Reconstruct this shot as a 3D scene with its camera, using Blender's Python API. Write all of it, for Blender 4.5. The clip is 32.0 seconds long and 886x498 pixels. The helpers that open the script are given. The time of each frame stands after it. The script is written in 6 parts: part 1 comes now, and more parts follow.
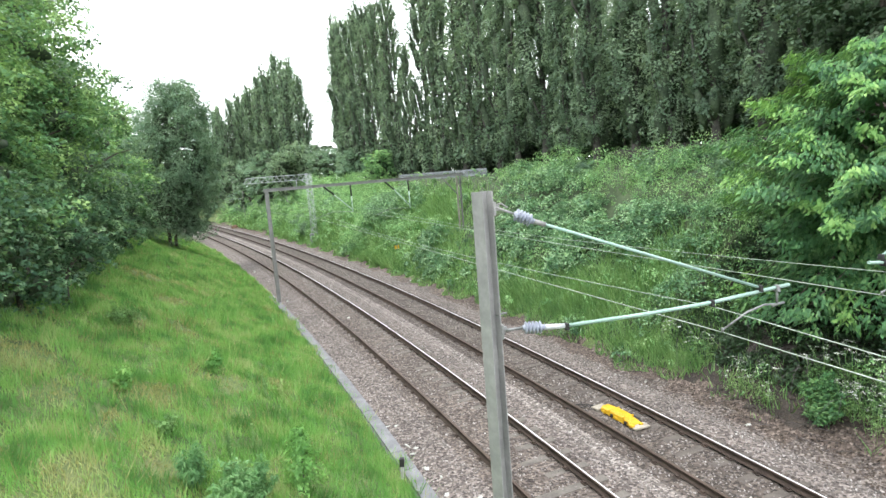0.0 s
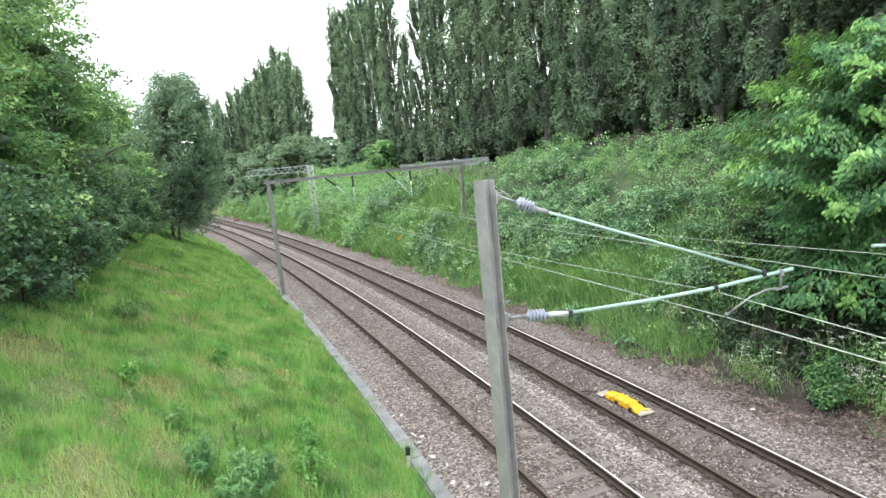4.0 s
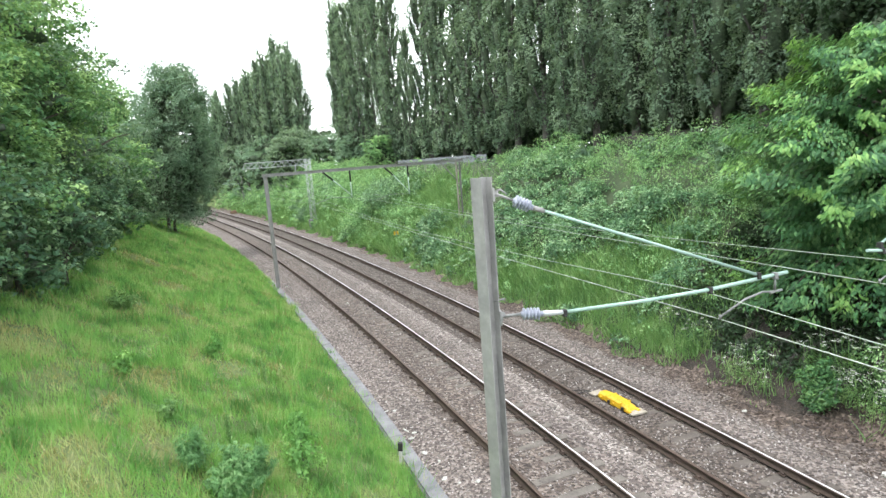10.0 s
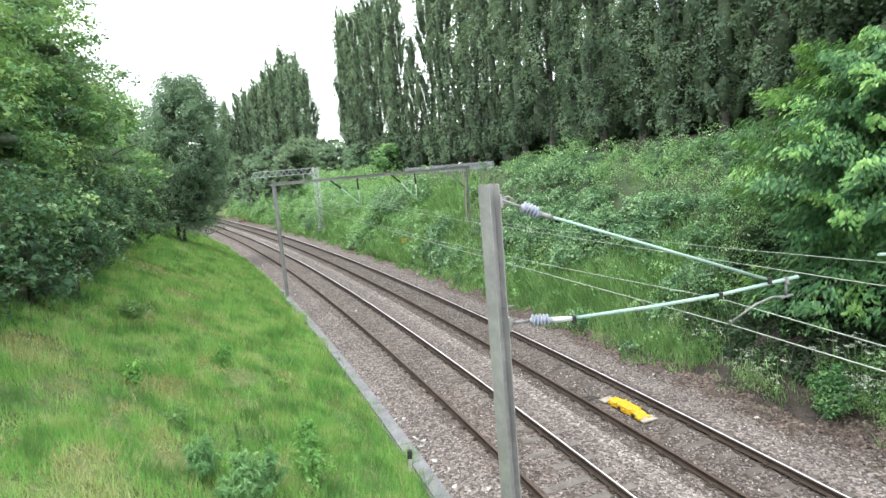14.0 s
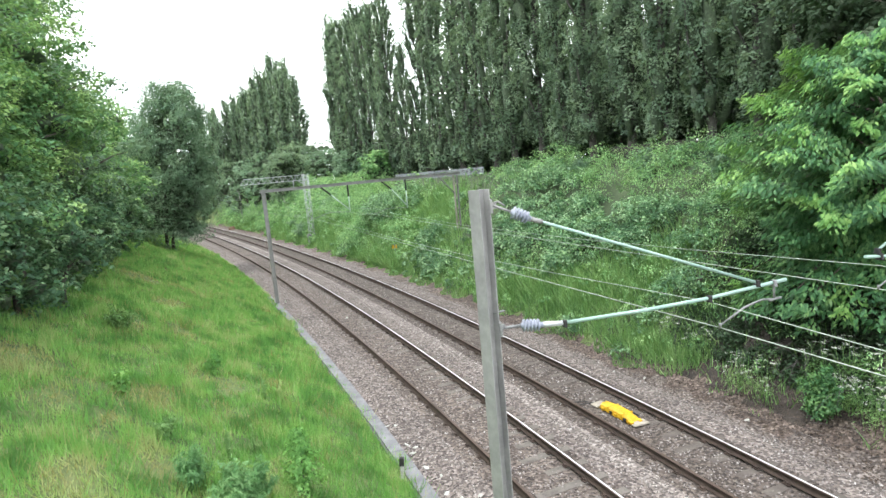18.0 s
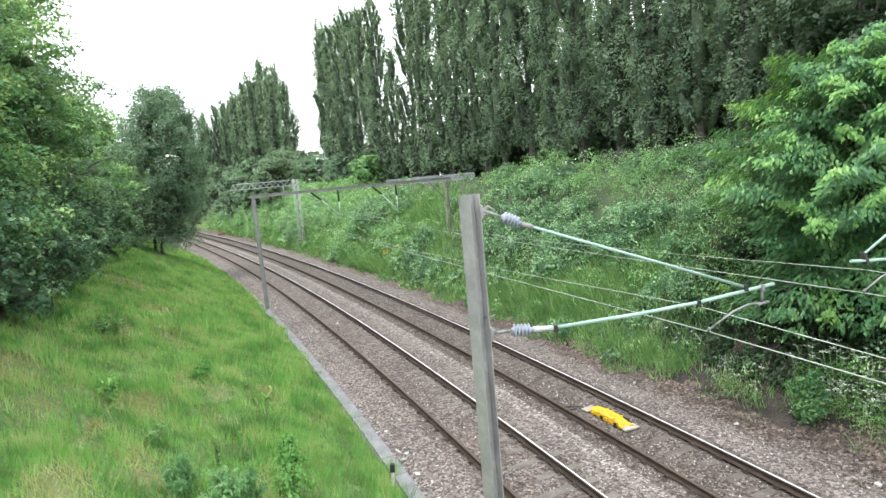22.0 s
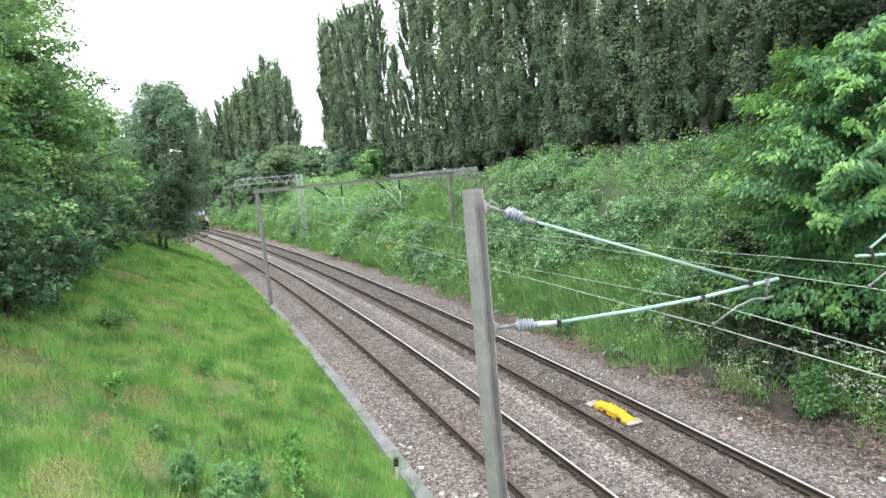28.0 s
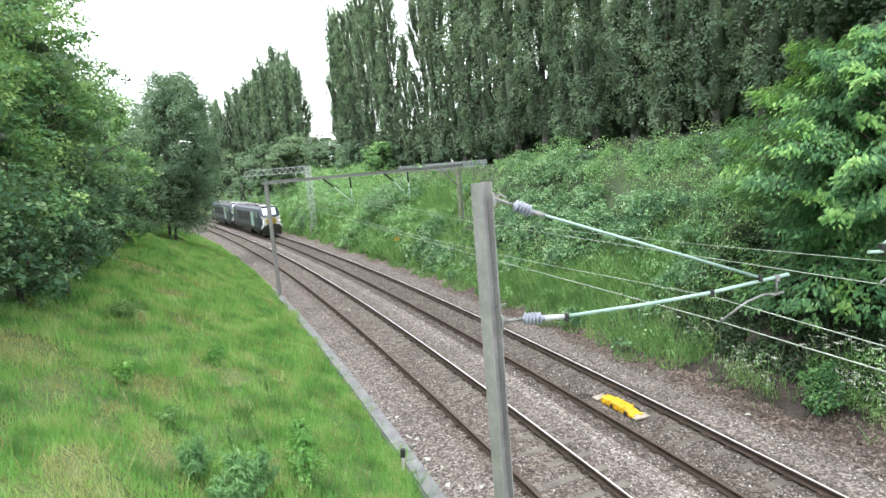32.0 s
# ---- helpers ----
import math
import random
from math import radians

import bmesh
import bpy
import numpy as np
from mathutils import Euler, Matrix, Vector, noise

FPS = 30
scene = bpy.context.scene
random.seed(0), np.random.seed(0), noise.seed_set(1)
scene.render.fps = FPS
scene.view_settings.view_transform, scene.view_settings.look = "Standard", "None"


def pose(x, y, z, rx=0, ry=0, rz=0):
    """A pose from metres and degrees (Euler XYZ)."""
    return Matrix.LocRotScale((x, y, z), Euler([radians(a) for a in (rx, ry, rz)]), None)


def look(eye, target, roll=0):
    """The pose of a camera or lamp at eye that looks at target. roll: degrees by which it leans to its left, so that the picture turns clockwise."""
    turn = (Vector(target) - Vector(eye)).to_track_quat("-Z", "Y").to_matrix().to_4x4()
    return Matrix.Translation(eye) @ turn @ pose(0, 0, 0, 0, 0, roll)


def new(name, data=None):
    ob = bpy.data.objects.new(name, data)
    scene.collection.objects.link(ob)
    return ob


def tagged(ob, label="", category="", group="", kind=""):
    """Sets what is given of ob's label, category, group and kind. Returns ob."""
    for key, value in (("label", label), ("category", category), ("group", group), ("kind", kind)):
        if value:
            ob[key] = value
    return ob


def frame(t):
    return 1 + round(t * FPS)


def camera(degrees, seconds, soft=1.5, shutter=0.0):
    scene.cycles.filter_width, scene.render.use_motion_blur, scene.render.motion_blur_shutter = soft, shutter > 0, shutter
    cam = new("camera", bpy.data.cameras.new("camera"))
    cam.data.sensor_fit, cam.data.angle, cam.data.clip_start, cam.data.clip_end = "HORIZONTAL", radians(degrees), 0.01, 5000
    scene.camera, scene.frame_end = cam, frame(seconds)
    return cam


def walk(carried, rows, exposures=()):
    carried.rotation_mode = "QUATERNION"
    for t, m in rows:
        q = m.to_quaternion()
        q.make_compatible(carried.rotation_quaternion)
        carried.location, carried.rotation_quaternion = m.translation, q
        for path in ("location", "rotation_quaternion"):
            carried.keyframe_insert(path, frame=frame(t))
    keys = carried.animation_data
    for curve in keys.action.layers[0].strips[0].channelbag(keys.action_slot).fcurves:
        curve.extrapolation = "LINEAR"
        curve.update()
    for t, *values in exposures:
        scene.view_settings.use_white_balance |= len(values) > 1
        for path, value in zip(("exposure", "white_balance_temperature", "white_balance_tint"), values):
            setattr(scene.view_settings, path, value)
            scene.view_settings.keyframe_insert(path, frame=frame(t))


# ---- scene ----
FOV = 74.55
cam = camera(FOV, 32.0, soft=1.5)
# seconds, x, y, z, and the turn in degrees: a hand-held camera on a bridge beside the line
PATH = [
    (0, -0.006, -0.005, 6.818, 82.363, 4.560, -0.738),
    (0.5, -0.005, -0.008, 6.819, 82.260, 5.176, -0.905),
    (1, -0.001, -0.007, 6.817, 82.018, 5.889, -0.806),
    (1.5, -0.002, -0.005, 6.815, 81.782, 6.065, -0.459),
    (2, -0.012, -0.009, 6.822, 81.623, 6.123, -0.160),
    (2.5, -0.005, -0.007, 6.815, 81.634, 6.162, -0.087),
    (3, -0.003, -0.009, 6.814, 81.625, 6.080, -0.188),
    (3.5, -0.003, -0.010, 6.813, 81.537, 5.808, -0.401),
    (5.5, -0.003, 0.006, 6.814, 80.752, 4.335, -0.689),
    (6, 0.000, 0.000, 6.813, 80.675, 4.222, -0.693),
    (6.5, -0.004, -0.005, 6.812, 80.588, 4.144, -0.793),
    (7, 0.002, 0.006, 6.812, 80.493, 3.893, -0.824),
    (7.5, -0.004, 0.003, 6.812, 80.413, 3.862, -0.815),
    (8, -0.004, 0.004, 6.807, 80.450, 3.745, -0.883),
    (8.5, -0.001, 0.003, 6.813, 80.554, 3.688, -0.917),
    (9, -0.001, -0.002, 6.809, 80.755, 3.773, -0.924),
    (9.5, -0.003, 0.003, 6.810, 80.942, 4.009, -0.926),
    (10, -0.000, -0.000, 6.815, 81.000, 4.304, -0.778),
    (10.5, -0.005, 0.004, 6.806, 81.042, 4.658, -0.625),
    (11, 0.000, -0.001, 6.813, 81.002, 4.868, -0.517),
    (11.5, 0.002, 0.003, 6.819, 81.047, 4.858, -0.435),
    (12, -0.000, 0.001, 6.810, 81.192, 4.737, -0.351),
    (12.5, -0.004, -0.005, 6.811, 81.316, 4.798, -0.307),
    (13, 0.004, -0.005, 6.819, 81.398, 4.795, -0.142),
    (13.5, -0.007, -0.013, 6.818, 81.565, 4.852, -0.156),
    (14, -0.005, -0.014, 6.816, 81.754, 4.827, -0.074),
    (14.5, -0.000, -0.006, 6.811, 81.900, 4.957, -0.010),
    (16.5, -0.000, -0.009, 6.815, 82.444, 4.904, -0.700),
    (17, 0.001, -0.005, 6.815, 82.431, 4.948, -0.923),
    (17.5, -0.008, 0.000, 6.810, 82.414, 4.963, -0.993),
    (18, -0.001, -0.006, 6.807, 82.275, 5.129, -1.032),
    (18.5, 0.000, -0.008, 6.806, 82.192, 5.120, -1.112),
    (19, -0.001, -0.005, 6.813, 82.261, 4.826, -1.302),
    (19.5, -0.001, -0.008, 6.819, 82.371, 4.802, -1.384),
    (20, 0.001, -0.003, 6.812, 82.601, 4.859, -1.511),
    (20.5, -0.002, -0.007, 6.814, 82.740, 4.781, -1.639),
    (21, -0.003, -0.005, 6.809, 82.778, 4.781, -1.708),
    (21.5, -0.001, -0.007, 6.815, 82.808, 5.049, -1.796),
    (22, 0.000, -0.007, 6.807, 82.695, 5.093, -1.955),
    (22.5, -0.002, -0.001, 6.809, 82.499, 5.169, -1.976),
    (23, 0.002, -0.001, 6.813, 82.214, 5.324, -2.010),
    (23.5, -0.001, -0.003, 6.807, 82.027, 5.305, -2.007),
    (24, -0.003, 0.001, 6.813, 81.912, 5.303, -1.914),
    (24.5, 0.000, -0.002, 6.806, 81.880, 5.303, -1.911),
    (25, -0.005, -0.007, 6.806, 81.888, 5.300, -1.840),
    (25.5, 0.004, -0.002, 6.812, 81.899, 5.189, -1.769),
    (27.5, 0.001, -0.003, 6.809, 82.200, 5.187, -1.625),
    (28, 0.001, -0.002, 6.810, 82.201, 5.163, -1.622),
    (28.5, 0.001, 0.002, 6.809, 82.179, 5.327, -1.537),
    (29, 0.001, 0.001, 6.808, 82.091, 5.442, -1.468),
    (29.5, 0.003, -0.002, 6.813, 82.023, 5.669, -1.544),
    (30, 0.007, -0.004, 6.808, 82.004, 5.760, -1.500),
    (30.5, -0.001, 0.001, 6.807, 81.867, 5.601, -1.375),
    (31, 0.003, 0.011, 6.810, 81.759, 5.235, -1.015),
    (31.5, 0.002, 0.001, 6.809, 81.685, 4.946, -0.746),
    (32, 0.001, -0.002, 6.813, 81.543, 4.828, -0.768),
]
walk(cam, [(r[0], pose(*r[1:])) for r in PATH], exposures=[(0, 0.5), (32, 0.5)])

# ---- light: bright overcast sky ----
world = bpy.data.worlds.new("overcast_sky")
scene.world = world
world.use_nodes = True
wn, wl = world.node_tree.nodes, world.node_tree.links
wn.clear()
sky = wn.new("ShaderNodeTexSky")
sky.sky_type = 'NISHITA'
sky.sun_disc = False
sky.sun_elevation, sky.sun_rotation = radians(75), radians(232)
sky.air_density, sky.dust_density, sky.ozone_density = 1.0, 4.0, 1.0
cloud_coord = wn.new("ShaderNodeTexCoord")
cloud_noise = wn.new("ShaderNodeTexNoise")
cloud_noise.inputs["Scale"].default_value = 1.6
cloud_noise.inputs["Detail"].default_value = 4.0
cloud_ramp = wn.new("ShaderNodeValToRGB")
cloud_ramp.color_ramp.elements[0].position, cloud_ramp.color_ramp.elements[1].position = 0.3, 0.7
cloud_ramp.color_ramp.elements[0].color = (20.2, 21.0, 22.8, 1)
cloud_ramp.color_ramp.elements[1].color = (26.0, 26.5, 27.4, 1)
cloud_mix = wn.new("ShaderNodeMixRGB")
cloud_mix.inputs["Fac"].default_value = 0.86
back = wn.new("ShaderNodeBackground")
back.inputs["Strength"].default_value = 0.1
world_out = wn.new("ShaderNodeOutputWorld")
wl.new(cloud_coord.outputs["Generated"], cloud_noise.inputs["Vector"])
wl.new(cloud_noise.outputs["Fac"], cloud_ramp.inputs["Fac"])
wl.new(sky.outputs["Color"], cloud_mix.inputs["Color1"])
wl.new(cloud_ramp.outputs["Color"], cloud_mix.inputs["Color2"])
wl.new(cloud_mix.outputs["Color"], back.inputs["Color"])
wl.new(back.outputs["Background"], world_out.inputs["Surface"])

sun = new("sun", bpy.data.lights.new("sun", "SUN"))
sun.data.energy, sun.data.angle, sun.data.color = 1.5, radians(14), (1.0, 0.985, 0.97)
sun.matrix_world = look((-13, 10, 60), (0, 20, 0))

# ---- the line's plan: distance s along the left-hand track, offset u to the right of its centre ----
N_S = 1401
S_TAB = np.linspace(-160.0, 540.0, N_S)
DS = S_TAB[1] - S_TAB[0]
K_TAB = np.where(S_TAB < 0, 0.002999, np.maximum(0.0006, 0.002999 - 2.3e-5 * S_TAB))
K_TAB = np.where(S_TAB < -40, 0.0, K_TAB)
TH_TAB = np.concatenate([[0], np.cumsum((K_TAB[1:] + K_TAB[:-1]) / 2 * DS)])
TH_TAB = TH_TAB - np.interp(0, S_TAB, TH_TAB) + 0.32474
X_TAB = np.concatenate([[0], np.cumsum(-(np.sin(TH_TAB[1:]) + np.sin(TH_TAB[:-1])) / 2 * DS)])
Y_TAB = np.concatenate([[0], np.cumsum((np.cos(TH_TAB[1:]) + np.cos(TH_TAB[:-1])) / 2 * DS)])
X_TAB = X_TAB - np.interp(0, S_TAB, X_TAB) + 6.2211
Y_TAB = Y_TAB - np.interp(0, S_TAB, Y_TAB)
SIX = 3.406            # between the centres of the two tracks
RAIL = 0.7525          # rail centre from track centre
CANT = 0.0156


def heading(s):
    return np.interp(s, S_TAB, TH_TAB)


def plan(s, u):
    """x, y of a place beside the line; works on arrays."""
    t = heading(s)
    return np.interp(s, S_TAB, X_TAB) + u * np.cos(t), np.interp(s, S_TAB, Y_TAB) + u * np.sin(t)


def wob(x, y, scale, seed):
    """A smooth wave field between -1 and 1, for uneven ground."""
    r = np.random.RandomState(seed)
    out = 0
    for i in range(5):
        a, p, w = r.uniform(0, 6.283), r.uniform(0, 6.283), r.uniform(0.6, 1.7)
        out = out + np.sin((x * np.cos(a) + y * np.sin(a)) * w * 6.283 / scale + p)
    return out / 3.2


def ground_z(s, u, smooth=False):
    """Height of the ground: track bed, cutting sides and the level land above them."""
    s, u = np.asarray(s, float), np.asarray(u, float)
    us = [-400, -30, -15.5, -12.5, -6.0, -3.3, -2.8, -2.3, -1.75, 5.2, 5.8, 6.6, 7.6, 10.0, 12.6, 14.6, 17, 400]
    zs = [7.5, 6.4, 5.6, 4.75, 1.35, 0.02, -0.33, -0.33, -0.20, -0.20, -0.38, -0.33, 0.35, 2.6, 5.0, 6.1, 6.35, 7.0]
    z = np.interp(u, us, zs)
    if smooth:
        return z
    side = np.clip((np.abs(u - 1.7) - 5.0) / 4.0, 0, 1)
    x, y = plan(s, u)
    return z + side * (0.16 * wob(x, y, 6.0, 3) + 0.07 * wob(x, y, 1.7, 4) + 0.02 * wob(x, y, 0.6, 9))


def spot(s, u, dz=0.0):
    x, y = plan(s, u)
    return float(x), float(y), float(ground_z(s, u)) + dz


def rail_place(s, u, z):
    x, y = plan(s, u)
    return Vector((float(x), float(y), z))


# ---- materials ----
def mat(name):
    m = bpy.data.materials.new(name)
    m.use_nodes = True
    nt = m.node_tree
    return m, nt.nodes, nt.links, nt.nodes["Principled BSDF"]


def ramp_node(nodes, stops):
    r = nodes.new("ShaderNodeValToRGB")
    while len(r.color_ramp.elements) < len(stops):
        r.color_ramp.elements.new(0.5)
    for e, (p, c) in zip(r.color_ramp.elements, stops):
        e.position, e.color = p, (*c, 1)
    return r


def noise_node(nodes, links, scale, detail=4.0, rough=0.6, coord="Object"):
    c = nodes.new("ShaderNodeTexCoord")
    n = nodes.new("ShaderNodeTexNoise")
    n.inputs["Scale"].default_value, n.inputs["Detail"].default_value, n.inputs["Roughness"].default_value = scale, detail, rough
    if coord == "World":
        g = nodes.new("ShaderNodeNewGeometry")
        links.new(g.outputs["Position"], n.inputs["Vector"])
    else:
        links.new(c.outputs[coord], n.inputs["Vector"])
    return n


def bump_to(nodes, links, b, height, strength, distance):
    bp = nodes.new("ShaderNodeBump")
    bp.inputs["Strength"].default_value, bp.inputs["Distance"].default_value = strength, distance
    links.new(height, bp.inputs["Height"])
    links.new(bp.outputs["Normal"], b.inputs["Normal"])


def mix_color(nodes, links, fac, a, b, kind='MIX'):
    m = nodes.new("ShaderNodeMixRGB")
    m.blend_type = kind
    for sock, v in (("Fac", fac), ("Color1", a), ("Color2", b)):
        if isinstance(v, (int, float)):
            m.inputs[sock].default_value = v
        elif isinstance(v, tuple):
            m.inputs[sock].default_value = (*v, 1)
        else:
            links.new(v, m.inputs[sock])
    return m.outputs["Color"]


def plain(name, dark, light, scale=3.0, rough=0.7, metal=0.0, bump=0.15, dist=0.01, fine=40.0, coord="Object", grain=0.24):
    """A weathered surface between two colours, with grain at two scales."""
    m, n, l, b = mat(name)
    a = noise_node(n, l, scale, 5, 0.65, coord)
    f = noise_node(n, l, fine, 3, 0.6, coord)
    r = ramp_node(n, [(0.3, dark), (0.7, light)])
    l.new(a.outputs["Fac"], r.inputs["Fac"])
    r2 = ramp_node(n, [(0.25, (1 - grain,) * 3), (0.75, (1 + grain * 0.6,) * 3)])
    l.new(f.outputs["Fac"], r2.inputs["Fac"])
    l.new(mix_color(n, l, 1.0, r.outputs["Color"], r2.outputs["Color"], 'MULTIPLY'), b.inputs["Base Color"])
    b.inputs["Roughness"].default_value, b.inputs["Metallic"].default_value = rough, metal
    if bump:
        bump_to(n, l, b, f.outputs["Fac"], bump, dist)
    return m


def leafy(name, dark, mid, light, rough=0.5, through_light=0.3, patch=0.35, last=None, weights=(0.8, 1.5, -0.65)):
    """Leaves: each one a little different, with broad patches of tone, and light that shines through."""
    m, n, l, b = mat(name)
    g = n.new("ShaderNodeNewGeometry")
    r = ramp_node(n, [(0.0, dark), (0.55, mid), (1.0, light)] if last is None else [(0.0, dark), (0.36, mid), (0.68, light), (1.0, last)])
    nz = noise_node(n, l, patch, 3, 0.6, "World")
    mth = n.new("ShaderNodeMath")
    mth.operation = 'MULTIPLY_ADD'
    mth.inputs[1].default_value = weights[0]
    l.new(g.outputs["Random Per Island"], mth.inputs[0])
    m2 = n.new("ShaderNodeMath")
    m2.operation = 'MULTIPLY_ADD'
    m2.inputs[1].default_value, m2.inputs[2].default_value = weights[1:]
    l.new(nz.outputs["Fac"], m2.inputs[0])
    l.new(m2.outputs[0], mth.inputs[2])
    l.new(mth.outputs[0], r.inputs["Fac"])
    l.new(r.outputs["Color"], b.inputs["Base Color"])
    b.inputs["Roughness"].default_value = rough
    b.inputs["Specular IOR Level"].default_value = 0.25
    t = n.new("ShaderNodeBsdfTranslucent")
    l.new(mix_color(n, l, 0.5, r.outputs["Color"], (light[0] * 1.3, light[1] * 1.3, light[2] * 0.7)), t.inputs["Color"])
    ms = n.new("ShaderNodeMixShader")
    ms.inputs["Fac"].default_value = through_light * 0.8
    l.new(b.outputs["BSDF"], ms.inputs[1])
    l.new(t.outputs["BSDF"], ms.inputs[2])
    l.new(ms.outputs["Shader"], n["Material Output"].inputs["Surface"])
    return m


def ballast_material(name, tone):
    m, n, l, b = mat(name)
    g = n.new("ShaderNodeNewGeometry")
    v = n.new("ShaderNodeTexVoronoi")
    v.inputs["Scale"].default_value = 17.0
    l.new(g.outputs["Position"], v.inputs["Vector"])
    big = noise_node(n, l, 0.55, 5, 0.65, "World")
    r = ramp_node(n, [(0.0, (0.072, 0.063, 0.060)), (0.45, (0.20, 0.178, 0.166)), (0.8, (0.34, 0.308, 0.288)), (1.0, (0.52, 0.49, 0.465))])
    sep = n.new("ShaderNodeSeparateColor")
    l.new(v.outputs["Color"], sep.inputs["Color"])
    l.new(sep.outputs["Red"], r.inputs["Fac"])
    r2 = ramp_node(n, [(0.3, tuple(c * 0.68 for c in tone)), (0.62, tone)])
    l.new(big.outputs["Fac"], r2.inputs["Fac"])
    l.new(mix_color(n, l, 1.0, r.outputs["Color"], r2.outputs["Color"], 'MULTIPLY'), b.inputs["Base Color"])
    b.inputs["Roughness"].default_value = 0.9
    bump_to(n, l, b, v.outputs["Distance"], 0.9, 0.03)
    return m


def earth_material():
    m, n, l, b = mat("grassy_earth")
    a = noise_node(n, l, 0.5, 6, 0.65, "World")
    f = noise_node(n, l, 9.0, 5, 0.7, "World")
    r = ramp_node(n, [(0.28, (0.070, 0.100, 0.038)), (0.5, (0.120, 0.180, 0.060)), (0.72, (0.20, 0.21, 0.095))])
    l.new(a.outputs["Fac"], r.inputs["Fac"])
    r2 = ramp_node(n, [(0.25, (0.45, 0.45, 0.42)), (0.75, (1.4, 1.38, 1.3))])
    l.new(f.outputs["Fac"], r2.inputs["Fac"])
    l.new(mix_color(n, l, 1.0, r.outputs["Color"], r2.outputs["Color"], 'MULTIPLY'), b.inputs["Base Color"])
    b.inputs["Roughness"].default_value = 0.95
    bump_to(n, l, b, f.outputs["Fac"], 0.6, 0.06)
    return m


BALLAST = ballast_material("ballast", (0.73, 0.685, 0.65))
STAINED = ballast_material("oil_stained_ballast", (0.40, 0.36, 0.32))
BED = ballast_material("brown_stained_ballast", (0.55, 0.495, 0.445))
EARTH = earth_material()
BARE = ballast_material("leaf_strewn_ballast", (0.55, 0.475, 0.42))
DEAD_LEAF = plain("brown_dead_leaf", (0.060, 0.044, 0.034), (0.15, 0.115, 0.088), 6.0, 0.9, 0, 0, 0, 30.0, "World", 0.4)
FRESH = ballast_material("pale_fresh_ballast", (0.98, 0.95, 0.91))
SLEEPER = plain("weathered_concrete_sleeper", (0.105, 0.094, 0.082), (0.21, 0.19, 0.166), 2.2, 0.9, 0, 0.3, 0.01, 35.0, "World")
DARK_SLEEPER = plain("oiled_concrete_sleeper", (0.075, 0.064, 0.055), (0.16, 0.14, 0.12), 2.2, 0.9, 0, 0.3, 0.01, 35.0, "World")
RUST = plain("rusty_rail_side", (0.046, 0.034, 0.027), (0.098, 0.070, 0.054), 2.5, 0.85, 0.2, 0.3, 0.004, 60.0, "World")
# polished band; its near-white colour carries the glint of the sky
SHINE = plain("polished_rail_top_with_glint", (0.82, 0.82, 0.86), (0.93, 0.93, 0.96), 1.2, 0.5, 0.25, 0.0, 0.0, 30.0, "World", 0.08)
DULL = plain("dull_rail_top", (0.085, 0.060, 0.046), (0.16, 0.118, 0.092), 1.2, 0.55, 0.5, 0.0, 0.0, 30.0, "World")
CONCRETE = plain("grey_concrete", (0.15, 0.155, 0.16), (0.27, 0.275, 0.28), 2.0, 0.9, 0, 0.25, 0.006, 40.0, "World")
GALV = plain("weathered_galvanised_steel", (0.23, 0.232, 0.23), (0.38, 0.378, 0.368), 1.8, 0.6, 0.2, 0.06, 0.002, 10.0, "Object", 0.14)
GALV_OLD = plain("old_galvanised_steel", (0.145, 0.148, 0.140), (0.255, 0.258, 0.245), 1.5, 0.7, 0.2, 0.15, 0.004, 20.0)
BRIGHT_GALV = plain("bright_galvanised_steel", (0.42, 0.45, 0.46), (0.60, 0.63, 0.64), 2.0, 0.5, 0.2, 0.1, 0.003, 20.0)
GREEN_TUBE = plain("pale_green_tube", (0.25, 0.40, 0.34), (0.38, 0.53, 0.46), 3.0, 0.55, 0.1, 0.1, 0.002, 60.0)
BRIGHT_TUBE = plain("bleached_green_tube", (0.46, 0.60, 0.52), (0.58, 0.70, 0.63), 3.0, 0.5, 0.0, 0.1, 0.002, 60.0)
INSUL = plain("grey_blue_porcelain", (0.22, 0.245, 0.31), (0.38, 0.41, 0.48), 5.0, 0.32, 0, 0.0, 0.0, 30.0)
BLACK = plain("black_rubber", (0.012, 0.012, 0.013), (0.035, 0.034, 0.033), 5.0, 0.6, 0, 0.1, 0.002, 40.0)
FITTING = plain("grey_cast_fitting", (0.17, 0.18, 0.18), (0.36, 0.37, 0.36), 8.0, 0.55, 0.5, 0.1, 0.002, 60.0)
WIRE = plain("weathered_copper_wire", (0.36, 0.42, 0.36), (0.54, 0.59, 0.52), 1.2, 0.5, 0.3, 0, 0, 8.0)
YELLOW = plain("yellow_paint", (0.52, 0.30, 0.012), (0.80, 0.50, 0.03), 4.0, 0.5, 0, 0.1, 0.004, 40.0)
PALE_PLATE = plain("pale_mounting_board", (0.27, 0.24, 0.19), (0.44, 0.40, 0.33), 4.0, 0.8, 0, 0.2, 0.004, 40.0)
BARK = plain("grey_brown_bark", (0.055, 0.047, 0.038), (0.15, 0.13, 0.105), 2.0, 0.95, 0, 0.8, 0.03, 12.0)
POPLAR_BARK = plain("grey_poplar_bark", (0.055, 0.052, 0.046), (0.15, 0.143, 0.127), 2.0, 0.95, 0, 0.8, 0.03, 12.0)
BIRCH_BARK = plain("pale_birch_bark", (0.30, 0.29, 0.26), (0.55, 0.54, 0.50), 3.0, 0.8, 0, 0.3, 0.02, 12.0)
FENCE = plain("weathered_fence_timber", (0.070, 0.062, 0.060), (0.13, 0.118, 0.112), 1.0, 0.9, 0, 0.3, 0.01, 20.0)
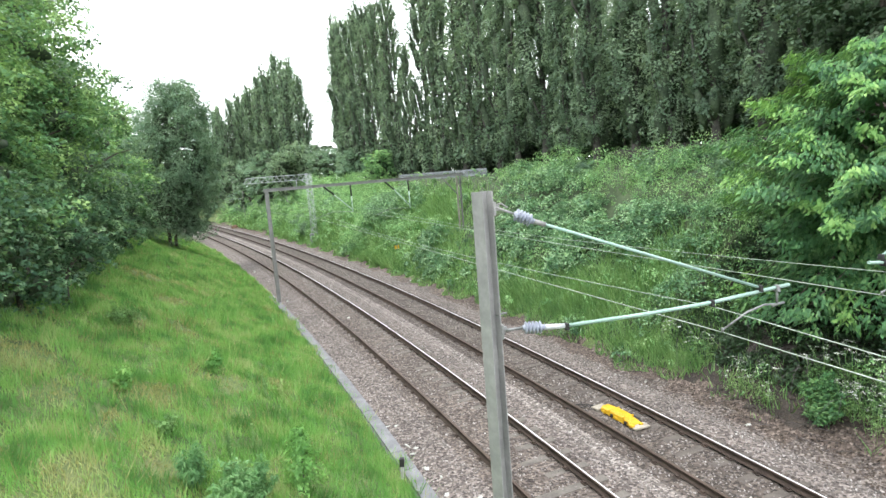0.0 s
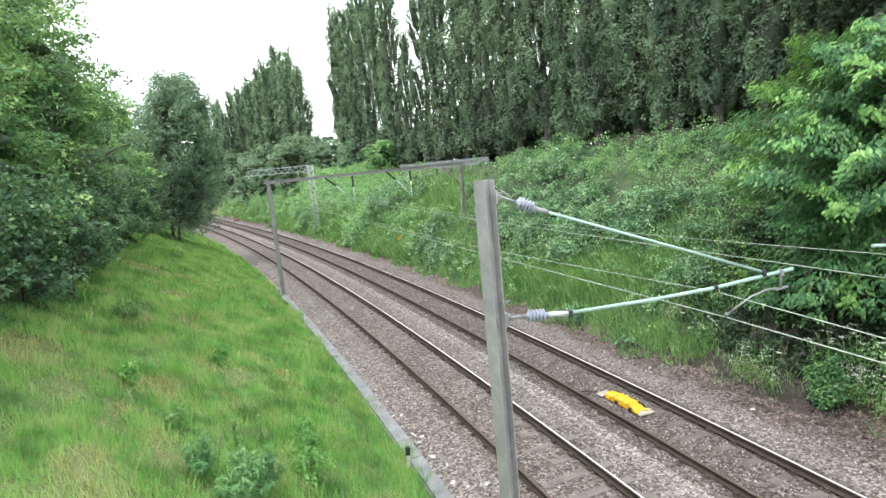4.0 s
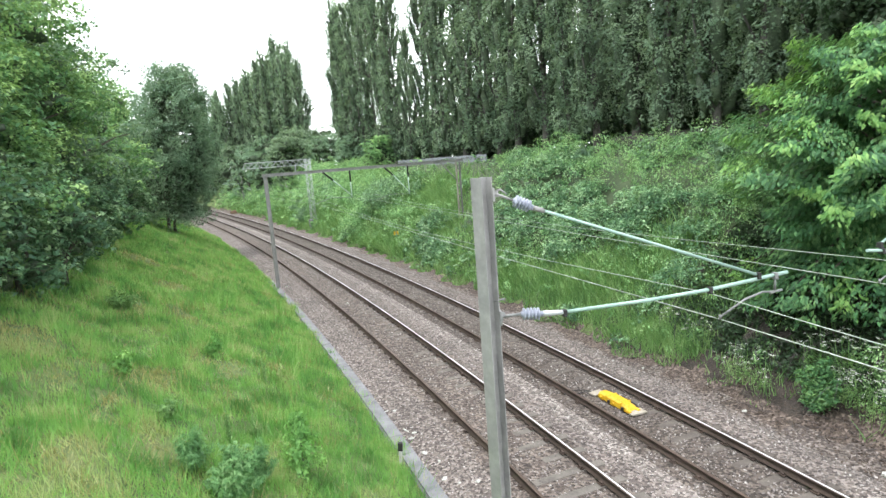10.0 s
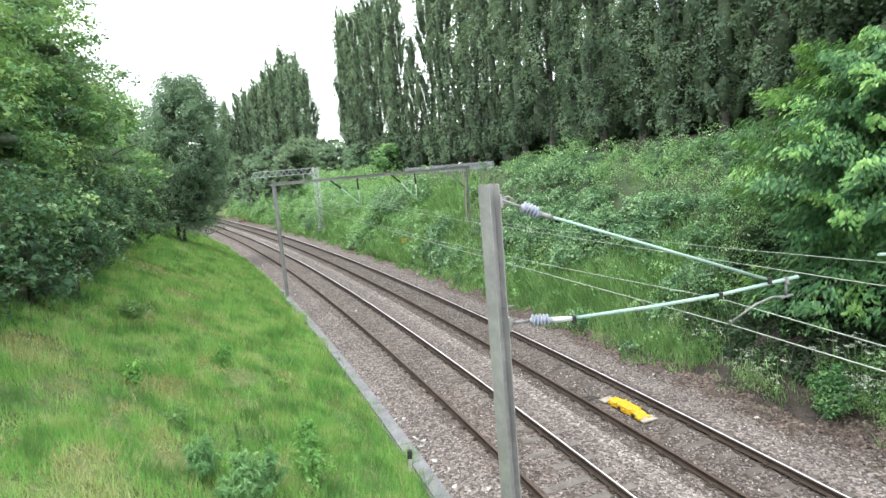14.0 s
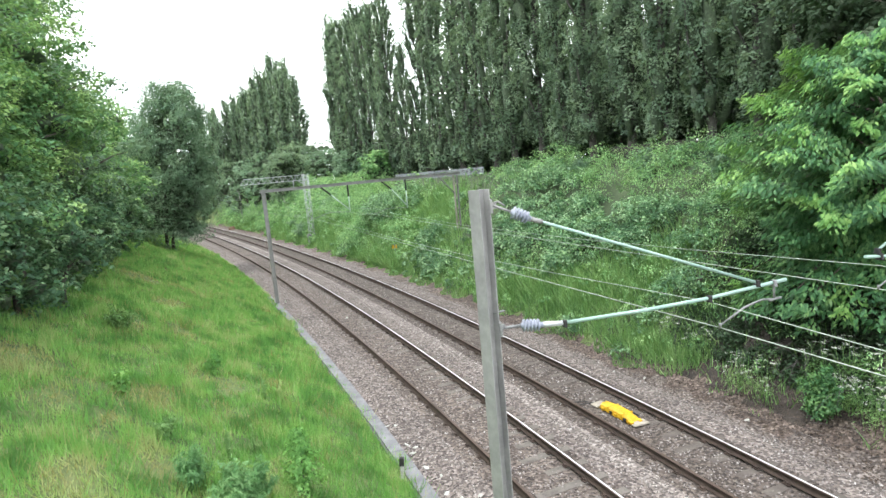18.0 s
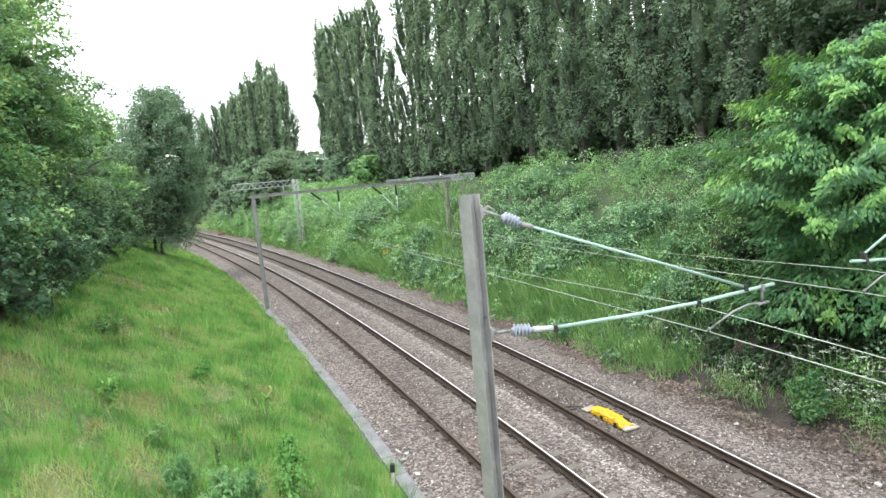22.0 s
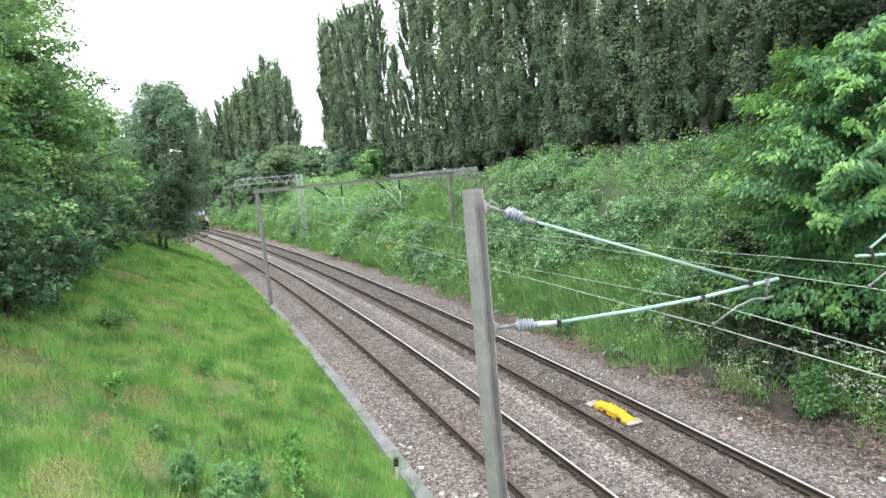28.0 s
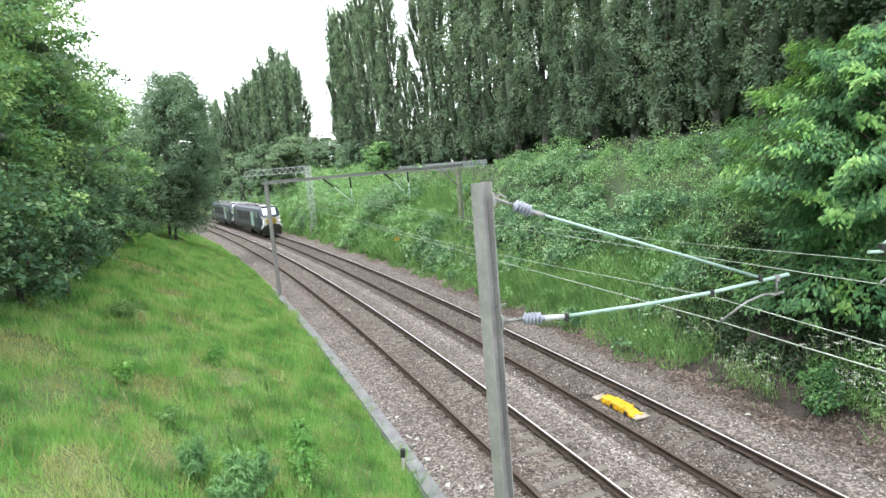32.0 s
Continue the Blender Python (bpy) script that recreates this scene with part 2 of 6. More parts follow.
PALE_FENCE = plain("pale_grey_fence", (0.24, 0.265, 0.285), (0.36, 0.385, 0.405), 0.8, 0.7, 0.1, 0.2, 0.01, 20.0)
LEAF_POPLAR = leafy("poplar_leaves", (0.066, 0.116, 0.080), (0.142, 0.226, 0.152), (0.29, 0.395, 0.265), 0.65, 0.48, 0.45, None, (0.14, 2.9, -1.02))
LEAF_OAK = leafy("hedgerow_leaves", (0.030, 0.100, 0.056), (0.122, 0.288, 0.134), (0.42, 0.62, 0.25), 0.5, 0.38, 0.9, None, (0.34, 3.4, -1.32))
# dark leaf colour, also used as shade in the hollow under the hornbeam
LEAF_DARK = leafy("dark_green_leaves", (0.022, 0.048, 0.024), (0.045, 0.085, 0.042), (0.085, 0.14, 0.072), 0.45, 0.24, 0.3)
LEAF_WILLOW = leafy("grey_willow_leaves", (0.074, 0.146, 0.100), (0.160, 0.276, 0.178), (0.32, 0.45, 0.30), 0.45, 0.38, 0.6, None, (0.5, 2.0, -0.72))
LEAF_MAPLE = leafy("bright_hornbeam_leaves", (0.028, 0.092, 0.043), (0.080, 0.208, 0.082), (0.22, 0.39, 0.145), 0.42, 0.34, 0.9)
LEAF_YOUNG = leafy("yellow_green_young_leaves", (0.10, 0.26, 0.075), (0.18, 0.37, 0.110), (0.33, 0.53, 0.17), 0.45, 0.38, 1.2)
LEAF_BRAMBLE = leafy("bramble_leaves", (0.026, 0.080, 0.048), (0.108, 0.250, 0.124), (0.43, 0.62, 0.35), 0.42, 0.32, 1.5, None, (0.9, 2.8, -1.38))
LEAF_NETTLE = leafy("light_nettle_leaves", (0.060, 0.175, 0.080), (0.190, 0.400, 0.165), (0.45, 0.66, 0.31), 0.45, 0.38, 1.1, None, (0.75, 2.8, -1.25))
GRASS = leafy("meadow_grass", (0.080, 0.200, 0.066), (0.168, 0.395, 0.108), (0.29, 0.51, 0.150), 0.5, 0.42, 0.95, (0.46, 0.49, 0.24), (0.26, 3.4, -1.36))
DRY = leafy("dry_grass", (0.22, 0.232, 0.088), (0.36, 0.362, 0.150), (0.50, 0.485, 0.25), 0.7, 0.3, 0.8)
# darker than the earth; the shade between the bank plants is in its colour
SHADED_SOIL = plain("bank_soil_with_painted_shade", (0.036, 0.056, 0.028), (0.078, 0.112, 0.050), 0.8, 0.95, 0, 0.5, 0.05, 8.0, "World")
# brown leaf litter, darkened further for the shade under the hornbeam
MULCH = plain("brown_litter_with_shade", (0.030, 0.026, 0.022), (0.080, 0.066, 0.055), 2.5, 0.95, 0, 0.9, 0.05, 30.0, "World", 0.5)
SOIL = plain("reddish_soil", (0.10, 0.062, 0.040), (0.20, 0.125, 0.080), 2.0, 0.95, 0, 0.6, 0.04, 14.0)
PALE_POST = plain("pale_weathered_post", (0.22, 0.205, 0.165), (0.38, 0.36, 0.30), 1.0, 0.8, 0.1, 0.2, 0.004, 20.0)
FRESH_LEAF = leafy("fresh_sapling_leaves", (0.080, 0.215, 0.055), (0.150, 0.350, 0.090), (0.30, 0.54, 0.16), 0.45, 0.36, 1.6)
BANK_GRASS = leafy("bank_grass_blades", (0.085, 0.190, 0.072), (0.178, 0.348, 0.124), (0.33, 0.48, 0.205), 0.5, 0.40, 0.8)
WEED_LEAF = leafy("willowherb_leaves", (0.070, 0.170, 0.066), (0.135, 0.300, 0.112), (0.26, 0.44, 0.19), 0.5, 0.36, 1.5)
PALE_LEAF = leafy("pale_birch_leaves", (0.095, 0.165, 0.105), (0.185, 0.285, 0.175), (0.32, 0.43, 0.27), 0.45, 0.36, 0.5)
LEAF_HAWTHORN = leafy("dark_hawthorn_leaves", (0.024, 0.074, 0.046), (0.086, 0.195, 0.104), (0.33, 0.49, 0.26), 0.5, 0.32, 1.4, None, (0.5, 3.0, -1.30))
# solid dark lumps for inner twigs, with the crown's inner shade in their colour
CROWN_SHADE = plain("inner_twigs_and_painted_shade", (0.048, 0.075, 0.044), (0.095, 0.135, 0.075), 1.5, 0.95, 0, 0.6, 0.05, 9.0, "World", 0.5)
PETAL = plain("white_umbels", (0.42, 0.43, 0.38), (0.64, 0.65, 0.60), 8.0, 0.7, 0, 0, 0, 30.0)


# ---- mesh helpers ----
def mesh_arrays(name, verts, faces, materials, mat_index=None, smooth=False):
    """A mesh from numpy arrays of vertices and of three- or four-sided faces."""
    verts, faces = np.asarray(verts, np.float32), np.asarray(faces, np.int32)
    me = bpy.data.meshes.new(name)
    k = faces.shape[1]
    me.vertices.add(len(verts))
    me.vertices.foreach_set("co", verts.ravel())
    me.loops.add(faces.size)
    me.loops.foreach_set("vertex_index", faces.ravel())
    me.polygons.add(len(faces))
    me.polygons.foreach_set("loop_start", np.arange(0, faces.size, k, dtype=np.int32))
    me.polygons.foreach_set("loop_total", np.full(len(faces), k, np.int32))
    for m in materials:
        me.materials.append(m)
    if mat_index is not None:
        me.polygons.foreach_set("material_index", np.asarray(mat_index, np.int32))
    if smooth:
        me.polygons.foreach_set("use_smooth", np.ones(len(faces), bool))
    me.update(calc_edges=True)
    me.validate()
    return me


def part(name, bm, material, parent=None, label=""):
    me = bpy.data.meshes.new(name)
    if isinstance(bm, bpy.types.Mesh):
        me = bm
    else:
        bm.to_mesh(me)
        bm.free()
        me.materials.append(material)
    ob = new(name, me)
    if parent is not None:
        ob.parent = parent
    if label:
        ob["label"] = label
    return ob


def empty(name, m, label, category, group="", kind=""):
    ob = new(name)
    ob.matrix_world = m
    return tagged(ob, label, category, group, kind)


def box(bm, c, size, m=None, bevel=0.0):
    """A box at c, bevelled, added to bm."""
    r = bmesh.ops.create_cube(bm, size=1.0)
    vs = r["verts"]
    bmesh.ops.scale(bm, vec=size, verts=vs)
    bmesh.ops.translate(bm, vec=c, verts=vs)
    if m is not None:
        bmesh.ops.transform(bm, matrix=m, verts=vs)
    if bevel:
        es = list({e for v in vs for e in v.link_edges})
        bmesh.ops.bevel(bm, geom=es, offset=bevel, segments=2, affect='EDGES', profile=0.6)
    return bm


def tube(bm, pts, radii, sides=8):
    """A tapered tube along points, capped."""
    pts = [Vector(p) for p in pts]
    if isinstance(radii, (int, float)):
        radii = [radii] * len(pts)
    rings = []
    up = Vector((0, 0, 1))
    for i, p in enumerate(pts):
        d = (pts[min(i + 1, len(pts) - 1)] - pts[max(i - 1, 0)]).normalized()
        a = d.cross(up if abs(d.z) < 0.95 else Vector((1, 0, 0))).normalized()
        b = d.cross(a)
        rings.append([bm.verts.new(p + (a * math.cos(t) + b * math.sin(t)) * radii[i]) for t in [6.28318 * k / sides for k in range(sides)]])
    for r0, r1 in zip(rings, rings[1:]):
        for k in range(sides):
            f = bm.faces.new((r0[k], r0[(k + 1) % sides], r1[(k + 1) % sides], r1[k]))
            f.smooth = True
    bm.faces.new(rings[0][::-1])
    bm.faces.new(rings[-1])
    return bm


def lathe(bm, axis_from, axis_to, prof, sides=14):
    """Turns a profile of (fraction along the axis, radius)."""
    a, b = Vector(axis_from), Vector(axis_to)
    return tube(bm, [a.lerp(b, f) for f, r in prof], [r for f, r in prof], sides)


def sweep(profile, stations, closed=True):
    """Vertices and faces of a profile of (du, dz) swept along stations (s, u, z)."""
    n, verts, faces = len(profile), [], []
    for s, u, z in stations:
        for du, dz in profile:
            x, y = plan(s, u + du)
            verts.append((x, y, z + dz))
    for i in range(len(stations) - 1):
        for k in range(n if closed else n - 1):
            a, b = i * n + k, i * n + (k + 1) % n
            faces.append((a, b, b + n, a + n))
    return verts, faces


def loft(bm, sections):
    """Closed skin through sections of equal point counts."""
    rings = [[bm.verts.new(p) for p in sec] for sec in sections]
    n = len(rings[0])
    for a, b in zip(rings, rings[1:]):
        for k in range(n):
            bm.faces.new((a[k], a[(k + 1) % n], b[(k + 1) % n], b[k]))
    bm.faces.new(rings[0][::-1])
    bm.faces.new(rings[-1])
    bmesh.ops.recalc_face_normals(bm, faces=bm.faces)
    return bm


def leaf_arrays(pos, nrm, size, rng, slim=0.55, fold=0.18):
    """Folded four-point leaves at pos, facing along nrm."""
    n = len(pos)
    nrm = nrm / np.maximum(1e-6, np.linalg.norm(nrm, axis=1, keepdims=True))
    t = rng.normal(size=(n, 3))
    t -= (t * nrm).sum(1, keepdims=True) * nrm
    t /= np.maximum(1e-6, np.linalg.norm(t, axis=1, keepdims=True))
    b = np.cross(nrm, t)
    s = np.asarray(size).reshape(-1, 1)
    v = np.stack([pos - t * s * 0.5, pos + b * s * 0.5 * slim + nrm * s * fold, pos + t * s * 0.5 - nrm * s * 0.08, pos - b * s * 0.5 * slim + nrm * s * fold], 1)
    return v.reshape(-1, 3), np.arange(4 * n).reshape(n, 4)


def rand_dirs(rng, n):
    d = rng.normal(size=(n, 3))
    return d / np.linalg.norm(d, axis=1, keepdims=True)


def leaf_mesh(name, pos, nrm, size, rng, leaf, slim=0.6, fold=0.1, shade=None, axis=None, core=None, own=0.45):
    """Folded four-point leaves. axis: the way each leaf points; shade: the rounded form that the leaf belongs to; core:
    dark lumps for inner twigs and shade, as verts, triangles and normals.
    """
    n = len(pos)
    nrm = nrm / np.maximum(1e-6, np.linalg.norm(nrm, axis=1, keepdims=True))
    t = rng.normal(size=(n, 3)) if axis is None else axis + 1e-4
    t = t - (t * nrm).sum(1, keepdims=True) * nrm
    t /= np.maximum(1e-6, np.linalg.norm(t, axis=1, keepdims=True))
    b = np.cross(nrm, t)
    s = np.asarray(size).reshape(-1, 1)
    v = np.stack([pos - t * s * 0.5, pos - b * s * 0.5 * slim + nrm * s * fold, pos + t * s * 0.5 - nrm * s * 0.08, pos + b * s * 0.5 * slim + nrm * s * fold], 1)
    verts, sh = v.reshape(-1, 3), None
    if shade is not None:
        sh = shade + own * nrm
        sh = np.repeat(sh / np.maximum(1e-6, np.linalg.norm(sh, axis=1, keepdims=True)), 4, 0)
    loops, starts, slots, mats = np.arange(4 * n), np.arange(0, 4 * n, 4), np.zeros(n), [leaf]
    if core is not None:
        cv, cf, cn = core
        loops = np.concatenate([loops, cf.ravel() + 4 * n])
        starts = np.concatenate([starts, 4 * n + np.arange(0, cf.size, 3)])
        slots, mats = np.concatenate([slots, np.ones(len(cf))]), [leaf, CROWN_SHADE]
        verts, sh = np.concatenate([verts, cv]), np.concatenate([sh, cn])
    me = bpy.data.meshes.new(name)
    me.vertices.add(len(verts))
    me.vertices.foreach_set("co", verts.astype(np.float32).ravel())
    me.loops.add(len(loops))
    me.loops.foreach_set("vertex_index", loops.astype(np.int32))
    me.polygons.add(len(starts))
    me.polygons.foreach_set("loop_start", starts.astype(np.int32))
    for m in mats:
        me.materials.append(m)
    me.polygons.foreach_set("material_index", slots.astype(np.int32))
    me.update(calc_edges=True)
    me.validate()
    if sh is not None:
        at = me.attributes.new("custom_normal", "FLOAT_VECTOR", "POINT")
        at.data.foreach_set("vector", sh.astype(np.float32).ravel())
        me.update()
    return me


def lumps(centres, radii, halves, rng, rough=0.16):
    """Uneven spindles and cushions for a crown's inner twigs and shade: a radius across, and a half axis (vector) along
    each.
    """
    bm = bmesh.new()
    bmesh.ops.create_icosphere(bm, subdivisions=1, radius=1.0)
    ball = np.array([v.co[:] for v in bm.verts])
    tri = np.array([[v.index for v in f.verts] for f in bm.faces])
    bm.free()
    c, r, h = np.asarray(centres, float), np.asarray(radii, float), np.asarray(halves, float)
    n, k = len(c), len(ball)
    jit = 1 + rough * rng.normal(size=(n, k, 1))
    flat = ball * np.array([1, 1, 0.0])
    v = c[:, None] + (flat[None] * r[:, None, None] + ball[None, :, 2:3] * h[:, None]) * jit
    f = (np.arange(n) * k)[:, None, None] + tri[None]
    return v.reshape(-1, 3), f.reshape(-1, 3), np.tile(ball, (n, 1))


def tuft_leaves(rng, name, c, out, rad, per, size, leaf, up=0.5, slim=0.6, flat=1.0, jitter=0.35, body=None, droop=0.0, core=None, own=0.45):
    """Leaves over the outer sides of many small tufts. c: centres, out: the way each one faces, body: the form the tufts lie on."""
    m = len(c)
    idx = np.repeat(np.arange(m), per)
    n = len(idx)
    d = rand_dirs(rng, n) + out[idx] * 0.75 + np.array([0, 0, 0.35])
    d /= np.linalg.norm(d, axis=1, keepdims=True)
    pos = c[idx] + d * (rad[idx] * (1 - 0.35 * rng.rand(n) ** 2))[:, None] * np.array([1, 1, flat])
    nrm = d * 0.7 + np.array([0, 0, up]) + rng.normal(size=(n, 3)) * jitter
    shade = d * 0.6 + (out if body is None else body)[idx] * 0.55 + np.array([0, 0, up * 0.8])
    axis = None
    if droop:
        axis = d * np.array([1, 1, 0.2]) + np.array([0, 0, -droop]) + rng.normal(size=(n, 3)) * 0.4
    return leaf_mesh(name, pos, nrm, (size if np.isscalar(size) else size[idx]) * rng.uniform(0.6, 1.35, n), rng, leaf, slim, 0.1, shade, axis, core, own)


# ---- the ground, one sheet ----
def build_ground():
    us = np.concatenate([[-2200, -700, -260, -120, -70, -45, -34, -26], np.arange(-22, -3.6, 0.5), [-3.3, -3.05, -2.8, -2.55, -2.3, -2.0, -1.75, -1.2, 0, 1.2, 1.7, 2.15, 3.4, 4.65, 5.2, 5.5], np.arange(5.7, 7.3, 0.1), 
                         np.arange(7.5, 19, 0.5), [20, 24, 30, 45, 70, 120, 260, 700, 2200]])
    sg = np.concatenate([[-2400, -800, -300, -150, -80, -50, -35, -25, -18], np.arange(-14, 60, 0.6), np.arange(60, 130, 1.6), np.arange(132, 330, 12), [360, 420, 520, 800, 1400, 2600]])
    S, U = np.meshgrid(sg, us, indexing="ij")
    sc, uc = np.clip(S, -150, 520), np.clip(U, -120, 120)
    x, y = plan(sc, uc)
    t = heading(sc)
    du, dsx = U - uc, S - sc
    x, y = x + du * np.cos(t) - dsx * np.sin(t), y + du * np.sin(t) + dsx * np.cos(t)
    z = ground_z(sc, uc)
    verts = np.stack([x, y, z], -1).reshape(-1, 3)
    ns, nu = S.shape
    i, j = np.meshgrid(np.arange(ns - 1), np.arange(nu - 1), indexing="ij")
    a = (i * nu + j).ravel()
    faces = np.stack([a, a + 1, a + nu + 1, a + nu], 1)
    um = ((U[:-1, :-1] + U[1:, 1:]) / 2).ravel()
    sm = ((S[:-1, :-1] + S[1:, 1:]) / 2).ravel()
    edge = 6.2 + np.clip((17 - sm) * 0.09, 0, 0.5) + 0.22 * np.sin(sm * 0.9) + 0.16 * np.sin(sm * 2.3 + 1) + 0.14 * np.sin(sm * 5.1) + 0.1 * np.sin(sm * 9.7 + 2)
    idx = np.where((um > -2.32) & (um < edge - 0.2), 1, np.where((um >= edge - 0.2) & (um < edge + 0.75), 2, 0))
    idx = np.where((um > 1.7) & (um < 2.15), 5, idx)
    idx = np.where(np.abs(um) < 1.2, 4, np.where(np.abs(um - SIX) < 1.25, 3, idx))
    # soil with the plants' shade in its colour, under the near bank growth
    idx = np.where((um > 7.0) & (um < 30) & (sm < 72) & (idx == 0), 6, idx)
    # litter with the tree's shade in its colour
    idx = np.where((um > edge + 0.5) & (um < 12.5) & (sm < 17 + 1.5 * np.sin(um * 2.0)), 7, idx)
    me = mesh_arrays("ground", verts, faces, [EARTH, BALLAST, BARE, STAINED, BED, FRESH, SHADED_SOIL, MULCH], idx, smooth=True)
    return tagged(new("ground", me), "railway cutting with grassy sides and a stone track bed", "ground", kind="structure")


build_ground()

# ---- track ----
RAIL_PROFILE = [(-0.036, -0.004), (-0.030, 0.0), (-0.010, 0.0006), (0.024, 0.0006), (0.030, 0.0), (0.036, -0.004), (0.036, -0.036), (0.010, -0.050), (0.010, -0.128), (0.070, -0.148), (0.070, -0.159),
                (-0.070, -0.159), (-0.070, -0.148), (-0.010, -0.128), (-0.010, -0.050), (-0.036, -0.036)]


def build_rail(u, z, top, parent, label):
    st = [(s, u, z) for s in np.concatenate([np.arange(-30, 130, 1.0), np.arange(130, 522, 6.0)])]
    v, f = sweep(RAIL_PROFILE, st)
    n = len(RAIL_PROFILE)
    idx = [1 if k % n == 2 else 2 if k % n in (0, 1, 3, 4) else 0 for k in range(len(f))]
    ob = part("rail", mesh_arrays("rail", v, f, [RUST, top, DULL], idx), None, parent, label)
    return ob


def sleeper_mesh(material):
    bm = bmesh.new()
    box(bm, (0, 0, -0.09), (2.5, 0.26, 0.18))
    for v in bm.verts:
        if v.co.z > -0.05:
            v.co.y *= 0.82
            v.co.x *= 0.985
    me = bpy.data.meshes.new("sleeper")
    bm.to_mesh(me)
    bm.free()
    me.materials.append(material)
    return me


def clip_mesh():
    """A baseplate with two spring clips beside the rail foot."""
    bm = bmesh.new()
    box(bm, (0, 0, 0.008), (0.30, 0.16, 0.016))
    for sx in (-1, 1):
        box(bm, (sx * 0.105, 0, 0.03), (0.05, 0.09, 0.05))
    me = bpy.data.meshes.new("rail_clip")
    bm.to_mesh(me)
    bm.free()
    me.materials.append(RUST)
    return me


SL_LIGHT, SL_DARK, CLIP = sleeper_mesh(SLEEPER), sleeper_mesh(DARK_SLEEPER), clip_mesh()


def build_track(name, u0, light, label, tops):
    tr = empty(name, Matrix(), label, "railway track", kind="structure")
    build_rail(u0 - RAIL, -CANT, tops[0], tr, "brown rusty rail with a dull brown top")
    build_rail(u0 + RAIL, CANT, tops[1], tr, "brown rail with a polished top and painted glint")
    s, n, rest = 3.0, 0, []
    rng = np.random.RandomState(int(u0 * 10) + 5)
    while s < 175:
        x, y = plan(s, u0)
        sink = 0.014 * rng.rand() + (0.002 + min(0.018, max(0.0, (s - 11) * 0.005)) if light else 0.012)
        m = Matrix.Translation((float(x), float(y), -0.178 - sink)) @ Matrix.Rotation(float(heading(s)), 4, 'Z') @ Matrix.Rotation(CANT / RAIL, 4, 'Y').inverted()
        ob = new("sleeper", SL_LIGHT if light else SL_DARK)
        ob.parent = tr
        ob.matrix_basis = m
        if s < 42:
            for k in (-1, 1):
                c = new("rail_clip", CLIP)
                c.parent = tr
                c.matrix_basis = m @ Matrix.Translation((k * RAIL, 0, 0.004 + sink))
        n += 1
        s += 0.72
    return tr


build_track("track_1", 0.0, True, "ballasted track with concrete sleepers and brown rails", (DULL, SHINE))
build_track("track_2", SIX, False, "ballasted track with dark stained concrete sleepers", (DULL, SHINE))


# ---- loose ballast stones ----
def scatter_stones():
    rng = np.random.RandomState(11)
    n = 42000
    s = 6 + 46 * rng.rand(n) ** 1.7
    u = rng.uniform(-2.25, 5.9, n)
    off = np.where(np.abs(u) < 1.25, np.abs(u), 9)
    keep = ~((np.abs(np.abs(u) - RAIL) < 0.12) | (np.abs(np.abs(u - SIX) - RAIL) < 0.12))
    near_sl = ((s - 3.0) / 0.72) % 1.0
    on_sl = (near_sl < 0.14) | (near_sl > 0.86)
    inside = (np.abs(u) < 1.25) | (np.abs(u - SIX) < 1.25)
    keep &= ~(on_sl & inside & (rng.rand(n) < 0.72))
    s, u = s[keep], u[keep]
    n = len(s)
    x, y = plan(s, u)
    z = ground_z(s, u)
    r = rng.uniform(0.014, 0.034, n)
    base = np.array([(1, 0, 0), (-0.5, 0.86, 0), (-0.5, -0.86, 0), (0.35, 0.2, 0.85), (-0.3, -0.25, 0.75)])
    a = rng.uniform(0, 6.28, n)
    ca, sa = np.cos(a), np.sin(a)
    jit = 1 + 0.35 * rng.normal(size=(n, 5, 1))
    b = base[None] * jit * r[:, None, None]
    vx = b[..., 0] * ca[:, None] - b[..., 1] * sa[:, None] + x[:, None]
    vy = b[..., 0] * sa[:, None] + b[..., 1] * ca[:, None] + y[:, None]
    vz = b[..., 2] + z[:, None] + 0.002
    v = np.stack([vx, vy, vz], -1).reshape(-1, 3)
    f = np.array([(0, 1, 3), (1, 4, 3), (1, 2, 4), (2, 0, 4), (0, 3, 4)])
    faces = (np.arange(n) * 5)[:, None, None] + f[None]
    m, nn, l, bs = mat("ballast_stone")
    g = nn.new("ShaderNodeNewGeometry")
    r_ = ramp_node(nn, [(0.0, (0.070, 0.062, 0.058)), (0.5, (0.185, 0.165, 0.153)), (0.9, (0.31, 0.285, 0.265)), (1.0, (0.50, 0.475, 0.45))])
    l.new(g.outputs["Random Per Island"], r_.inputs["Fac"])
    l.new(r_.outputs["Color"], bs.inputs["Base Color"])
    bs.inputs["Roughness"].default_value = 0.9
    me = mesh_arrays("ballast_stones", v, faces.reshape(-1, 3), [m])
    tagged(new("ballast_stones", me), "loose grey-brown crushed stone ballast between the rails", "ballast", kind="stuff")


scatter_stones()


